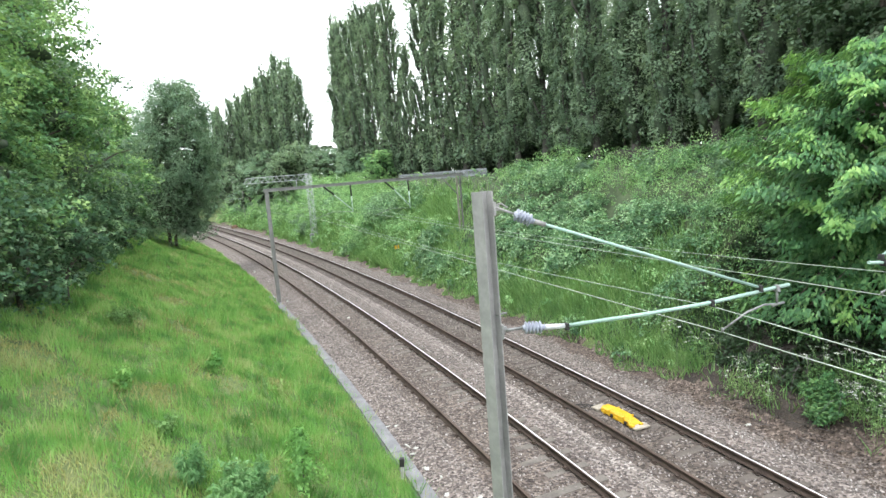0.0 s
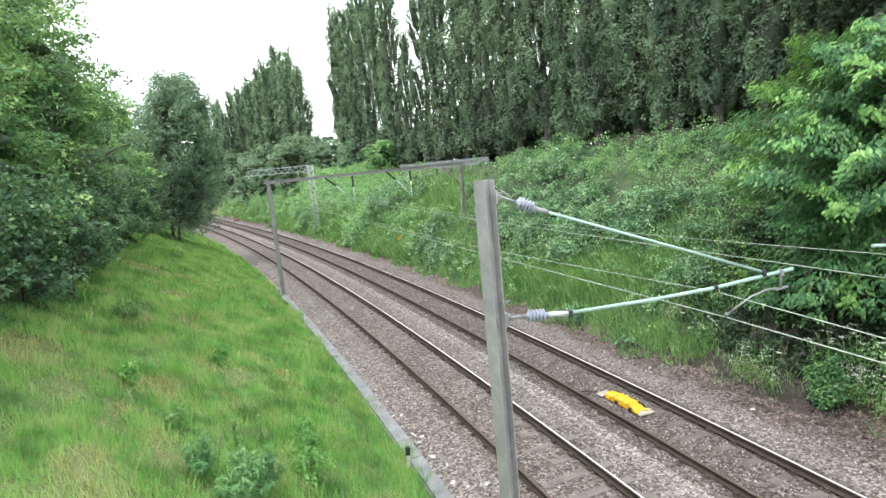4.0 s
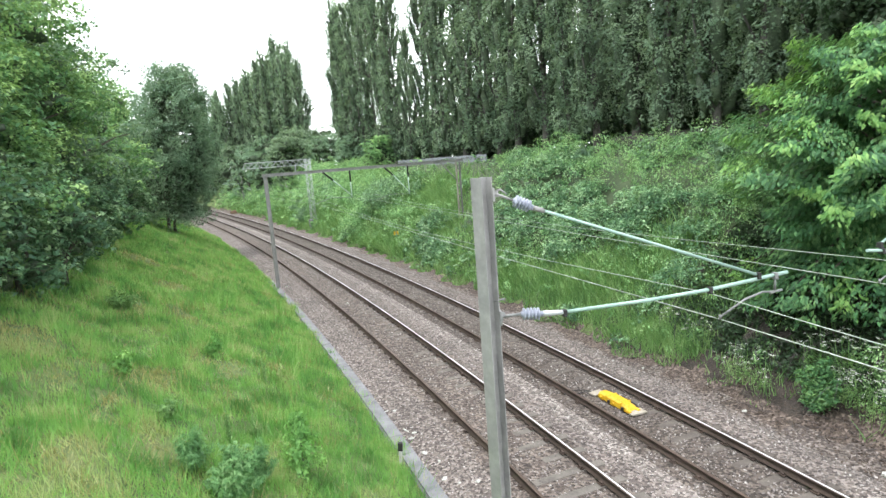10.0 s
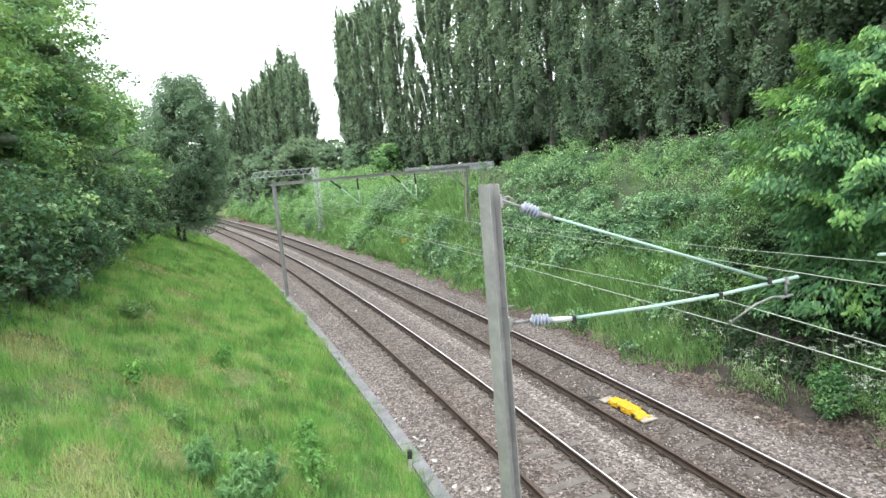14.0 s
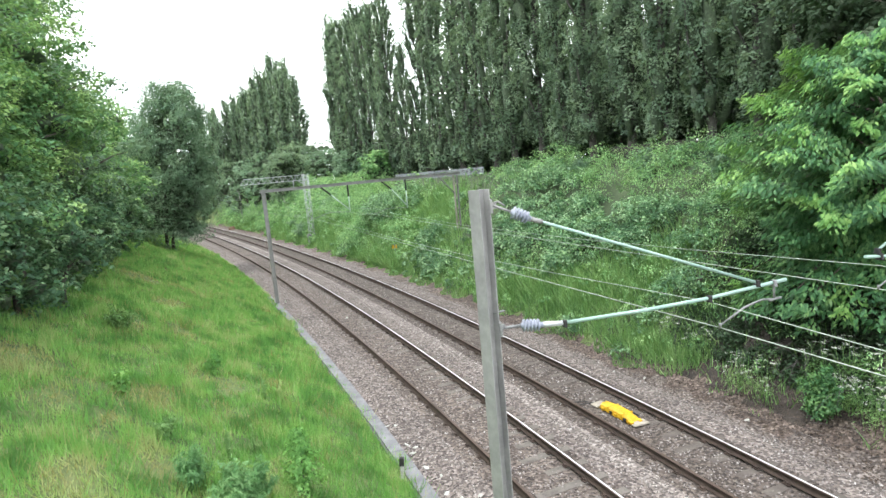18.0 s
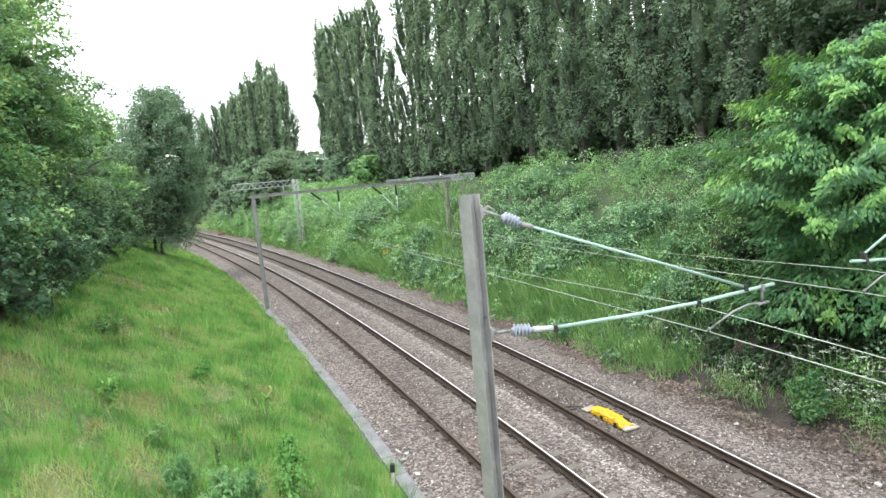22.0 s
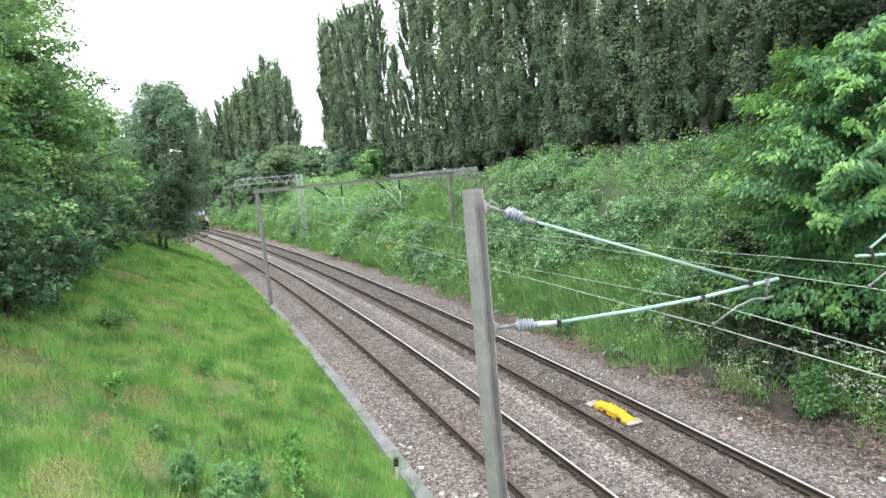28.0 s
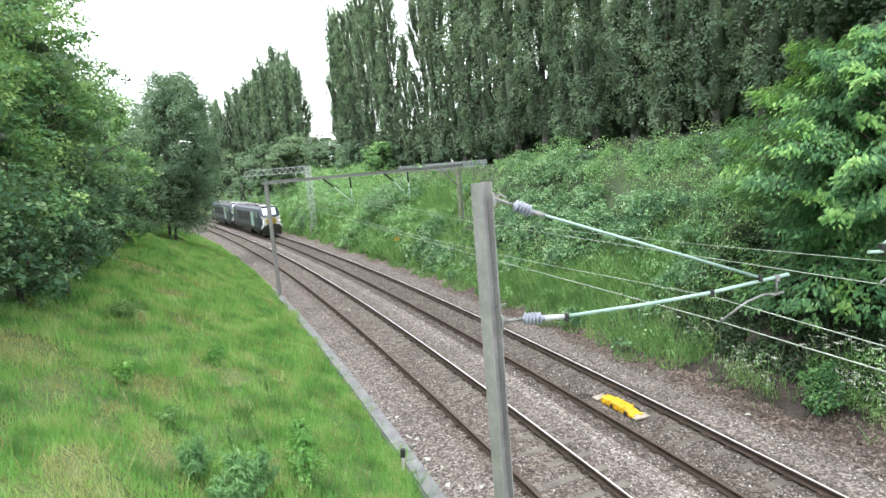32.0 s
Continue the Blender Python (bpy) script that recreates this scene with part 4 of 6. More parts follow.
def broad_tree(name, base, clumps, leaves, size, leaf, label, seed, trunk_r=0.22, stems=1, flat=0.75, up=0.6, limbs=14, bark=None, slim=0.6, jitter=0.35, droop=0.0, inner=0.48):
    """clumps: (x, y, z, r) in metres from the base. Trunk and limbs run to the clumps; leaves lie round them."""
    rng = np.random.RandomState(seed)
    t = empty(name, Matrix.Translation(base), label, "tree")
    c = np.array(clumps)
    zmid = np.median(c[:, 2])
    cx, cy = c[:, 0].mean(), c[:, 1].mean()
    bm = bmesh.new()
    for k in range(stems):
        a = 6.28 * k / stems + 0.4
        o = Vector((math.cos(a) * 0.3, math.sin(a) * 0.3, 0)) if stems > 1 else Vector((0, 0, 0))
        tube(bm, [o + Vector((0, 0, -0.4)), o + Vector((0, 0, 0.5)), o * 2 + Vector((cx * 0.3, cy * 0.3, zmid * 0.6)), o * 2.6 + Vector((cx * 0.8, cy * 0.8, zmid * 1.15))], [trunk_r * 1.3, trunk_r, trunk_r * 0.75, trunk_r * 0.3], 9)
    part("trunk", bm, bark or BARK, t)
    order = rng.permutation(len(c))[:limbs]
    for k in order:
        bm = bmesh.new()
        z0 = min(zmid * rng.uniform(0.3, 1.0), max(0.6, c[k, 2] * 0.8))
        tube(bm, limb_path((cx * 0.3 * z0 / zmid, cy * 0.3 * z0 / zmid, z0), c[k, :3], rng), [trunk_r * 0.42, trunk_r * 0.33, trunk_r * 0.24, trunk_r * 0.15, trunk_r * 0.06], 5)
        part("limb", bm, BARK, t)
    n = max(len(c), int(leaves / 11))
    w = c[:, 3] ** 2
    idx = rng.choice(len(c), size=n, p=w / w.sum())
    d = rand_dirs(rng, n) + np.array([0, 0, 0.45])
    d /= np.linalg.norm(d, axis=1, keepdims=True)
    tc = c[idx, :3] + d * (c[idx, 3] * np.where(rng.rand(n) < 0.25, rng.uniform(0.1, 0.6, n), rng.uniform(0.65, 1.0, n)))[:, None] * np.array([1, 1, flat])
    far = tc - np.array([cx, cy, zmid])
    body = d * 0.8 + far / (0.5 + np.linalg.norm(far, axis=1, keepdims=True)) * 0.5
    mid = np.array([cx, cy, zmid])
    # the dark core makes the gaps between leaf clumps look shaded
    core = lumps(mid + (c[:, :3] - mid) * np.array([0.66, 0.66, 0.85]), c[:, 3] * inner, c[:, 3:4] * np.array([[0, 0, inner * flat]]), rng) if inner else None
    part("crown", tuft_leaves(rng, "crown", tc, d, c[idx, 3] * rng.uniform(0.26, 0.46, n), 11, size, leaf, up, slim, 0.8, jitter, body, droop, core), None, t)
    return t


def egg_clumps(seed, n, rx, ry, z0, z1, r, hollow=0.55):
    """Clump centres spread over an egg-shaped crown from z0 to z1."""
    rng = np.random.RandomState(seed)
    out = []
    for k in range(n):
        d = rand_dirs(rng, 1)[0]
        d = d / (np.abs(d) ** 2.4).sum() ** (1 / 2.4)
        q = (0.88 + 0.12 * rng.rand()) if k % 5 < 3 else hollow * 0.85 + 0.2 * rng.rand()
        h = (z0 + z1) / 2 + d[2] * q * (z1 - z0) / 2
        wide = 1.0 - 0.2 * max(0, d[2])
        out.append((d[0] * q * rx * wide, d[1] * q * ry * wide, h, r * rng.uniform(0.6, 1.3)))
    return out


def plant_trees():
    lab = "broad hedgerow tree with dense mid-green foliage to the ground"
    # the mass of trees above the grass bank
    for s, u, seed, n, rx, ry, z0, z1, r, leaves, size in (
            (21.5, -13.2, 31, 130, 3.4, 3.6, 0.0, 11.0, 1.0, 66000, 0.145),
            (15.0, -14.6, 32, 130, 3.8, 3.8, 0.0, 10.0, 0.9, 28000, 0.17),
            (29.5, -13.2, 33, 130, 3.45, 4.2, 0.0, 11.6, 1.0, 56000, 0.16),
            (38.0, -12.8, 34, 130, 3.6, 4.4, 0.0, 12.2, 1.0, 46000, 0.17),
            (47.0, -12.6, 36, 150, 3.5, 4.6, 0.0, 7.4, 0.95, 24000, 0.22),
            (25.0, -18.5, 38, 50, 4.4, 4.6, 0.1, 12.0, 1.5, 9000, 0.34),
            (36.0, -19.0, 39, 50, 4.4, 5.0, 0.1, 11.0, 1.5, 8000, 0.36),
            (50.0, -18.5, 40, 50, 4.4, 5.0, 0.1, 10.0, 1.6, 7000, 0.38),
            (6.0, -19.0, 37, 50, 4.0, 4.0, 0.3, 11.0, 1.4, 8000, 0.32)):
        broad_tree("hedgerow_tree", spot(s, u), egg_clumps(seed, int(n * 0.8), rx, ry, z0, z1, r, 0.45), leaves, size, LEAF_WILLOW if seed == 34 else LEAF_OAK, lab, seed, flat=0.5, up=0.6)
    # low bushes in front of them, down to the grass
    for k, (s, u, r, h) in enumerate(((17.6, -11.9, 1.7, 3.6), (20.6, -11.4, 1.6, 3.4), (23.6, -10.9, 1.5, 3.6), (27.0, -11.2, 1.6, 3.2), (31.5, -11.2, 1.6, 3.6), (36.5, -10.9, 1.7, 3.4), (42.0, -10.7, 1.8, 3.4), (14.6, -12.4, 1.8, 3.6))):
        broad_tree("hawthorn_bush", spot(s, u), egg_clumps(120 + k, 60, r, r, -0.1, h, 0.5, 0.5), 9000, 0.10 + 0.0016 * s, LEAF_HAWTHORN, "dense hawthorn bush reaching down to the grass", 120 + k, 0.07, 3, limbs=5)
    # the grey-green tree by the line, leaning a little to it
    rng = np.random.RandomState(35)
    clumps = []
    for k in range(330):
        f, a = rng.uniform(0.05, 1.0), rng.uniform(0, 6.28)
        q = np.interp(f, [0, 0.1, 0.3, 0.6, 0.85, 1.0], [2.5, 3.4, 3.6, 3.4, 2.6, 1.3]) * (0.3 + 0.7 * rng.rand() ** 0.5) * (1 + 0.10 * math.sin(3 * a + 5 * f))
        clumps.append((q * math.cos(a) + 1.9 * f, q * math.sin(a), 0.2 + 12.9 * f, rng.uniform(0.6, 1.1)))
    for k in range(16):
        clumps.append((rng.uniform(0.8, 3.4), rng.uniform(-1.5, 1.2), rng.uniform(0.7, 2.4), rng.uniform(0.45, 0.8)))
    broad_tree("willow_tree", spot(57.3, -7.6), clumps, 84000, 0.17, LEAF_WILLOW, "grey-green bushy tree beside the line", 35, 0.13, 3, 0.9, 0.45, 26, slim=0.45, jitter=0.45, droop=0.5, inner=0.35)
    for s, u, k, h in ((74, -11, 61, 12), (88, -9, 62, 11), (100, -12, 63, 12), (118, -10, 64, 12), (140, -12, 65, 12), (165, -9, 66, 12)):
        broad_tree("bank_tree", spot(s, u), egg_clumps(k, 50, 4.5, 4.5, 0.3, h, 1.6), 6500, 0.36, LEAF_OAK, "distant bushy green tree on the bank", k, limbs=4)
    broad_tree("birch_tree", spot(90, 10.2), egg_clumps(90, 60, 2.2, 2.2, 1.5, 9.0, 0.8), 9000, 0.22, PALE_LEAF, "pale grey-green birch on the far bank", 90, 0.14, limbs=6, bark=BIRCH_BARK)
    # trees closing the far bend
    for s, u, k, h, rr in ((100, 10.0, 71, 9, 3.4), (92, 12.5, 72, 7.5, 3.2), (112, 9.5, 73, 9, 3.6), (128, 9.5, 74, 10, 4.2), (150, 8.5, 75, 10, 4.5), (175, 9, 76, 11, 5.0), (200, 2, 77, 12, 7.0), (66, 15.3, 78, 3.4, 2.0), (76, 15.5, 79, 4, 2.2), (205, -9, 80, 13, 7.0), (116, 22, 81, 9, 4.5), (128, 24, 82, 10, 5.0), (142, 22, 83, 10, 5.0), (104, 22, 84, 7, 4.0), (96, 19, 85, 5, 3.4), (158, 18, 86, 11, 5.5), (180, 14, 87, 12, 6.0)):
        broad_tree("bank_tree", spot(s, u), egg_clumps(k, 60, rr, rr, 0.2, h, rr * 0.30), 5400, 0.27, LEAF_NETTLE if k == 78 else (PALE_LEAF if k % 2 == 0 else LEAF_WILLOW), "distant bushy green tree on the bank", k, limbs=4)

    broad_tree("dark_tree", spot(15.6, 15.6), egg_clumps(260, 90, 2.3, 2.3, 1.0, 12.5, 0.9, 0.5), 16000, 0.17, LEAF_DARK, "tall dark green tree behind the bright one", 260, 0.16, limbs=8)
    # the dark wood behind the poplars, added so no sky shows between the trunks
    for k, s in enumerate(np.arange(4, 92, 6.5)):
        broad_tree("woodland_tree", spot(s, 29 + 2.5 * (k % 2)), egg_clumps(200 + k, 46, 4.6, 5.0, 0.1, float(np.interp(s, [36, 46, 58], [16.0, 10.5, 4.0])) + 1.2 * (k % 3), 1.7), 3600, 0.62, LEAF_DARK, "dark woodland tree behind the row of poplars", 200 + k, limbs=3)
    # a second row, added to close the last sky gaps
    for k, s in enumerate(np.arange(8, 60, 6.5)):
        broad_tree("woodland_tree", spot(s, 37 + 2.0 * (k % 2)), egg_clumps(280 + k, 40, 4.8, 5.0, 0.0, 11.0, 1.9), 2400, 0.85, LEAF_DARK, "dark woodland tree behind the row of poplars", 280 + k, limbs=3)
    # low bushes, added to fill the gaps under the crowns with dark
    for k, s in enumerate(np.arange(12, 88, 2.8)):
        broad_tree("dark_bush", spot(s, 21.3 + 0.8 * (k % 2)), egg_clumps(240 + k, 30, 2.0, 2.2, 0.0, 4.4 + 0.7 * (k % 3), 0.9), 1600, 0.36, LEAF_DARK, "dark filler bush under the poplars", 240 + k, 0.08, limbs=2)


plant_trees()


def hornbeam():
    """The bright tree over the bank foot: tiers of flat sprays."""
    rng = np.random.RandomState(51)
    base = spot(12.9, 11.5)
    t = empty("hornbeam_tree", Matrix.Translation(base), "bright green tree with layered sprays overhanging the line", "tree")
    bm = bmesh.new()
    tube(bm, [(0, 0, -0.5), (0, 0, 0.6), (-0.1, 0.05, 2.4), (0.1, 0.0, 4.4)], [0.34, 0.24, 0.14, 0.03], 9)
    part("trunk", bm, BARK, t)
    rows, young_rows = [], []

    def spray(p0, p1, reach, rise, js, m, young):
        """Leaves in two hanging rows along one shoot and its side shoots; young ones are pale at the tip."""
        d = Vector((p1.x - p0.x, p1.y - p0.y, 0)).normalized()
        side = Vector((-d.y, d.x, 0))
        roll = rng.normal() * 0.3
        dv, sv = np.array(d), np.array(side)
        for j in range(js):
            g = 0.42 + 0.62 * j / (js - 1)
            c = p0.lerp(p1, g) + Vector((0, 0, rise * math.sin(g * 3.1)))
            wid = reach * 0.30 * (1.14 - g) + 0.16
            q = rng.uniform(-1, 1, m)
            pp = np.array(c)[None] + sv[None] * (q * wid)[:, None] + dv[None] * (rng.normal(size=m) * 0.13 + 0.30 * np.abs(q) * wid)[:, None]
            pp[:, 2] += -0.42 * q ** 2 * wid + roll * q * wid - 0.5 * max(0.0, g - 0.75) + rng.normal(size=m) * 0.085
            hang = rng.uniform(0.5, 1.5, m)[:, None]
            ax = dv[None] * 0.7 + sv[None] * (np.sign(q) * rng.uniform(0.2, 0.9, m))[:, None] - np.array([[0, 0, 1.0]]) * hang
            nn = dv[None] * 0.6 + np.array([[0, 0, 0.8]]) + rng.normal(size=(m, 3)) * 0.25
            sh = dv[None] * 0.5 + np.array([[0, 0, 0.7]]) + sv[None] * (q * 0.3)[:, None]
            (young_rows if young and j >= js - 2 else rows).append((pp, nn, ax, sh))

    for k in range(215):
        f = (k + 0.5) / 215
        z = -0.35 + 5.4 * f ** 0.95 + rng.normal() * 0.3
        a = k * 2.3999 + rng.normal() * 0.35
        reach = (4.25 * np.sin(np.clip(0.35 + f * 2.4, 0, 3.05)) ** 0.75 + 0.5) * rng.uniform(0.72, 1.1) * np.interp(f, [0, 0.35, 0.6, 1.0], [1.0, 0.98, 0.80, 0.78])
        p0 = Vector((0, 0, max(0.5, z - reach * 0.42)))
        p1 = Vector((math.cos(a) * reach, math.sin(a) * reach, z))
        if k % 3 == 0:
            bm = bmesh.new()
            tube(bm, limb_path(p0, p1, rng, 0.08, 4), [0.045, 0.034, 0.02, 0.008], 5)
            part("limb", bm, BARK, t)
        spray(p0, p1, reach, 0.16, 9, 42, f > 0.08 and rng.rand() < 0.32 + 0.38 * f)
    out = float(heading(12.9)) + math.pi
    for k in range(30):
        a = out + rng.uniform(-0.75, 0.85)
        reach = rng.uniform(2.7, 3.9)
        z = rng.uniform(-1.95, -1.25)
        p0, p1 = Vector((0, 0, max(0.6, z + 1.6))), Vector((math.cos(a) * reach, math.sin(a) * reach, z))
        if k % 3 == 0:
            bm = bmesh.new()
            tube(bm, limb_path(p0, p1, rng, 0.12, 4), [0.06, 0.045, 0.03, 0.01], 5)
            part("limb", bm, BARK, t)
        spray(p0, p1, reach, 0.45, 7, 40, k % 5 == 0)
    for nm, rr, leaf in (("crown", rows, LEAF_MAPLE), ("young_foliage", young_rows, LEAF_YOUNG)):
        pp, nn, ax, sh = (np.concatenate(z) for z in zip(*rr))
        me = leaf_mesh(nm, pp, nn, 0.175 * rng.uniform(0.65, 1.3, len(pp)), rng, leaf, 0.38, 0.08, sh, ax)
        part(nm, me, None, t, "pale yellow-green young leaves" if nm == "young_foliage" else "")


hornbeam()


# ---- undergrowth on the bank ----
# s, u, reach along and across, and what grows there: above 0 grass and herbs, below 0 dark brambles
BANK_PATCHES = ((43.7, 11.2, 3.0, 1.6, 1.6), (47.0, 7.0, 4.0, 0.6, 1.2), (71.8, 9.5, 5.0, 1.6, 1.0), (64.0, 13.1, 5.0, 1.2, 1.2), (82.0, 7.7, 5.0, 1.0, 1.4), (23.2, 7.9, 2.4, 0.8, 1.4), (21.5, 8.8, 2.0, 0.9, 1.2),
                (53.3, 10.7, 4.0, 1.2, -1.5), (54.7, 6.9, 2.0, 0.7, -1.6), (38.0, 7.8, 3.0, 0.9, -1.4), (38.8, 9.6, 2.5, 1.0, -0.9), (22.4, 10.3, 2.0, 1.0, -1.0), (26.8, 10.5, 3.0, 1.2, -1.0))


def bank_growth(s, u):
    out = 0 * s
    for ps, pu, rs, ru, bias in BANK_PATCHES:
        out = out + bias * np.exp(-((s - ps) / rs) ** 2 - ((u - pu) / ru) ** 2)
    return out


def undergrowth():
    rng = np.random.RandomState(81)
    gs, gu = np.meshgrid(np.arange(6, 56, 0.64), np.arange(6.9, 16.2, 0.6), indexing="ij")
    s = np.concatenate([gs.ravel(), 54 + 80 * rng.rand(2100) ** 1.2])
    u = np.concatenate([gu.ravel(), 6.9 + 9.2 * rng.rand(2100)])
    s, u = s + rng.uniform(-0.3, 0.3, len(s)), u + rng.uniform(-0.28, 0.28, len(u))
    n = len(s)
    thin = ((s < 18) & (u < 10) & (rng.rand(n) < 0.4)) | ((s > 9.5) & (s < 14.5) & (u > 8.0) & (u < 12.5) & (rng.rand(n) < 0.5)) | ((s > 28) & (s < 54) & (rng.rand(n) < 0.15)) | ((s < 11.3) & (u < 7.6)) | ((s > 8.5) & (s < 15.5) & (u > 7.3) & (u < 10.8) & (rng.rand(n) < 0.85))
    s, u = s[~thin], u[~thin]
    n = len(s)
    x, y = plan(s, u)
    z = ground_z(s, u)
    r = rng.uniform(0.32, 0.95, n) * (1 + 0.35 * wob(x, y, 4.5, 77)) * np.clip(0.45 + (u - 6.6) * 0.3, 0.4, 1.0) * np.where((u > 12.6) & (s > 29) & (s < 38), 1.1, np.where((u > 12.2) & (s < 29), 0.95, np.where((u > 12.0) & (s > 38) & (s < 66), 0.32, 1.0)))
    r = r * np.where((s > 28) & (u < 12.5), np.where((rng.rand(n) < 0.15) & (s > 44), 1.9, np.where(s > 54, 1.4, 1.0)), 1.0) * np.where((s > 58) & (s < 70) & (u < 8.8), 0.55, 1.0) * np.where((s > 32.5) & (s < 39.5) & (u > 8.2) & (u < 11.3), 0.5, 1.0)
    cs = np.stack([x, y, z + r * 0.1 + 0.32 * rng.rand(n) ** 2 * np.clip(u - 7.0, 0, 1)], 1)
    far = np.hypot(x, y)
    # nettles and tall herbs in some places, brambles in the others
    herb = wob(x, y, 9.0, 21) + 0.8 * wob(x, y, 3.1, 22) + 0.35 * rng.normal(size=n) + np.where(s > 46, 0.75, np.where(s > 34, 0.35, 0.0)) + np.where(u < 8.6, 0.3, 0.0) + 0.22 + bank_growth(s, u)
    grassy = (bank_growth(s, u) > 0.85) & (rng.rand(n) < 0.7)
    for name, sel, leaves, leaf, tall, slim, droop, label in (
            ("bramble_undergrowth", (herb <= -0.05) & ~grassy, 140000, LEAF_BRAMBLE, 0.85, 0.75, 0.0, "dense dark brambles covering the cutting side"),
            ("nettle_undergrowth", (herb > -0.05) & ~grassy, 190000, LEAF_NETTLE, 1.25, 0.42, 0.6, "light green nettles and tall herbs on the cutting side")):
        c2, r2, f2 = cs[sel], r[sel], far[sel]
        w = r2 ** 2 / np.maximum(12, f2)
        m = leaves // 18
        idx = rng.choice(len(r2), size=m, p=w / w.sum())
        d = rand_dirs(rng, m)
        d[:, 2] = np.abs(d[:, 2])
        c = c2[idx] + d * (r2[idx] * rng.uniform(0.55, 0.9, m))[:, None] * np.array([1, 1, tall])
        body = d * 0.7 + np.array([[-0.35, 0.0, 0.5]])
        tagged(new(name, tuft_leaves(rng, name, c, d, r2[idx] * rng.uniform(0.32, 0.62, m), 18, 0.040 + 0.0022 * f2[idx], leaf, 0.6, slim, 0.9, 0.5, body, droop, None, 1.3)), label, "undergrowth", kind="stuff")


undergrowth()


def shade_leaves():
    """Dark leaves over the leaf litter, added as shade under the bright tree."""
    rng = np.random.RandomState(83)
    n = 38000
    s, u = 8.0 + 9.5 * rng.rand(n), 7.5 + 4.8 * rng.rand(n)
    x, y = plan(s, u)
    on = wob(x, y, 1.6, 31) + 0.5 * wob(x, y, 0.6, 32) > -0.7
    s, u, x, y = s[on], u[on], x[on], y[on]
    n = len(s)
    p = np.stack([x, y, ground_z(s, u) + rng.uniform(0.02, 0.22, n)], 1)
    v, f = leaf_arrays(p, np.array([0, 0, 1.0]) + rng.normal(size=(n, 3)) * 0.45, 0.11 * rng.uniform(0.6, 1.4, n), rng, 0.8)
    tagged(new("hollow_shade_leaves", mesh_arrays("hollow_shade_leaves", v, f, [LEAF_DARK])), "dark leaves added as shade over brown leaf litter under the tree", "undergrowth", kind="stuff")


shade_leaves()


def blades(name, s, u, height, width, rng, material, label, lean=0.35):
    n = len(s)
    x, y = plan(s, u)
    z = ground_z(s, u) - 0.02
    a = rng.uniform(0, 6.28, n)
    t = np.stack([np.cos(a), np.sin(a), np.zeros(n)], 1)
    la = rng.uniform(0, 6.28, n)
    lv = np.stack([np.cos(la), np.sin(la), np.zeros(n)], 1) * (lean * height * rng.rand(n))[:, None]
    p = np.stack([x, y, z], 1)
    up = np.array([0, 0, 1.0])[None] * height[:, None]
    v = np.stack([p - t * width[:, None] * 0.6, p + t * width[:, None] * 0.6, p + up + lv], 1).reshape(-1, 3)
    f = np.arange(3 * n).reshape(n, 3)
    me = mesh_arrays(name, v, f, [material])
    return tagged(new(name, me), label, "grass", kind="stuff")


# worn, dry patches in the grass: s, u, radius
WORN = ((14.5, -8.4, 0.50), (16.8, -7.7, 0.50), (18.9, -7.0, 0.50), (18.6, -6.2, 0.45), (17.0, -10.3, 0.70), (11.9, -8.6, 0.35), (13.0, -7.4, 0.45), (11.0, -9.4, 0.30), (19.2, -9.6, 0.50), (22.8, -8.8, 0.60), (14.8, -9.3, 0.45), (13.6, -8.5, 0.40), (33.6, -7.4, 0.80), (32.6, -8.8, 0.70), (20.3, -4.9, 0.4), (24.0, -7.4, 0.6), (28.0, -8.0, 0.7), (32.3, -9.3, 0.8))


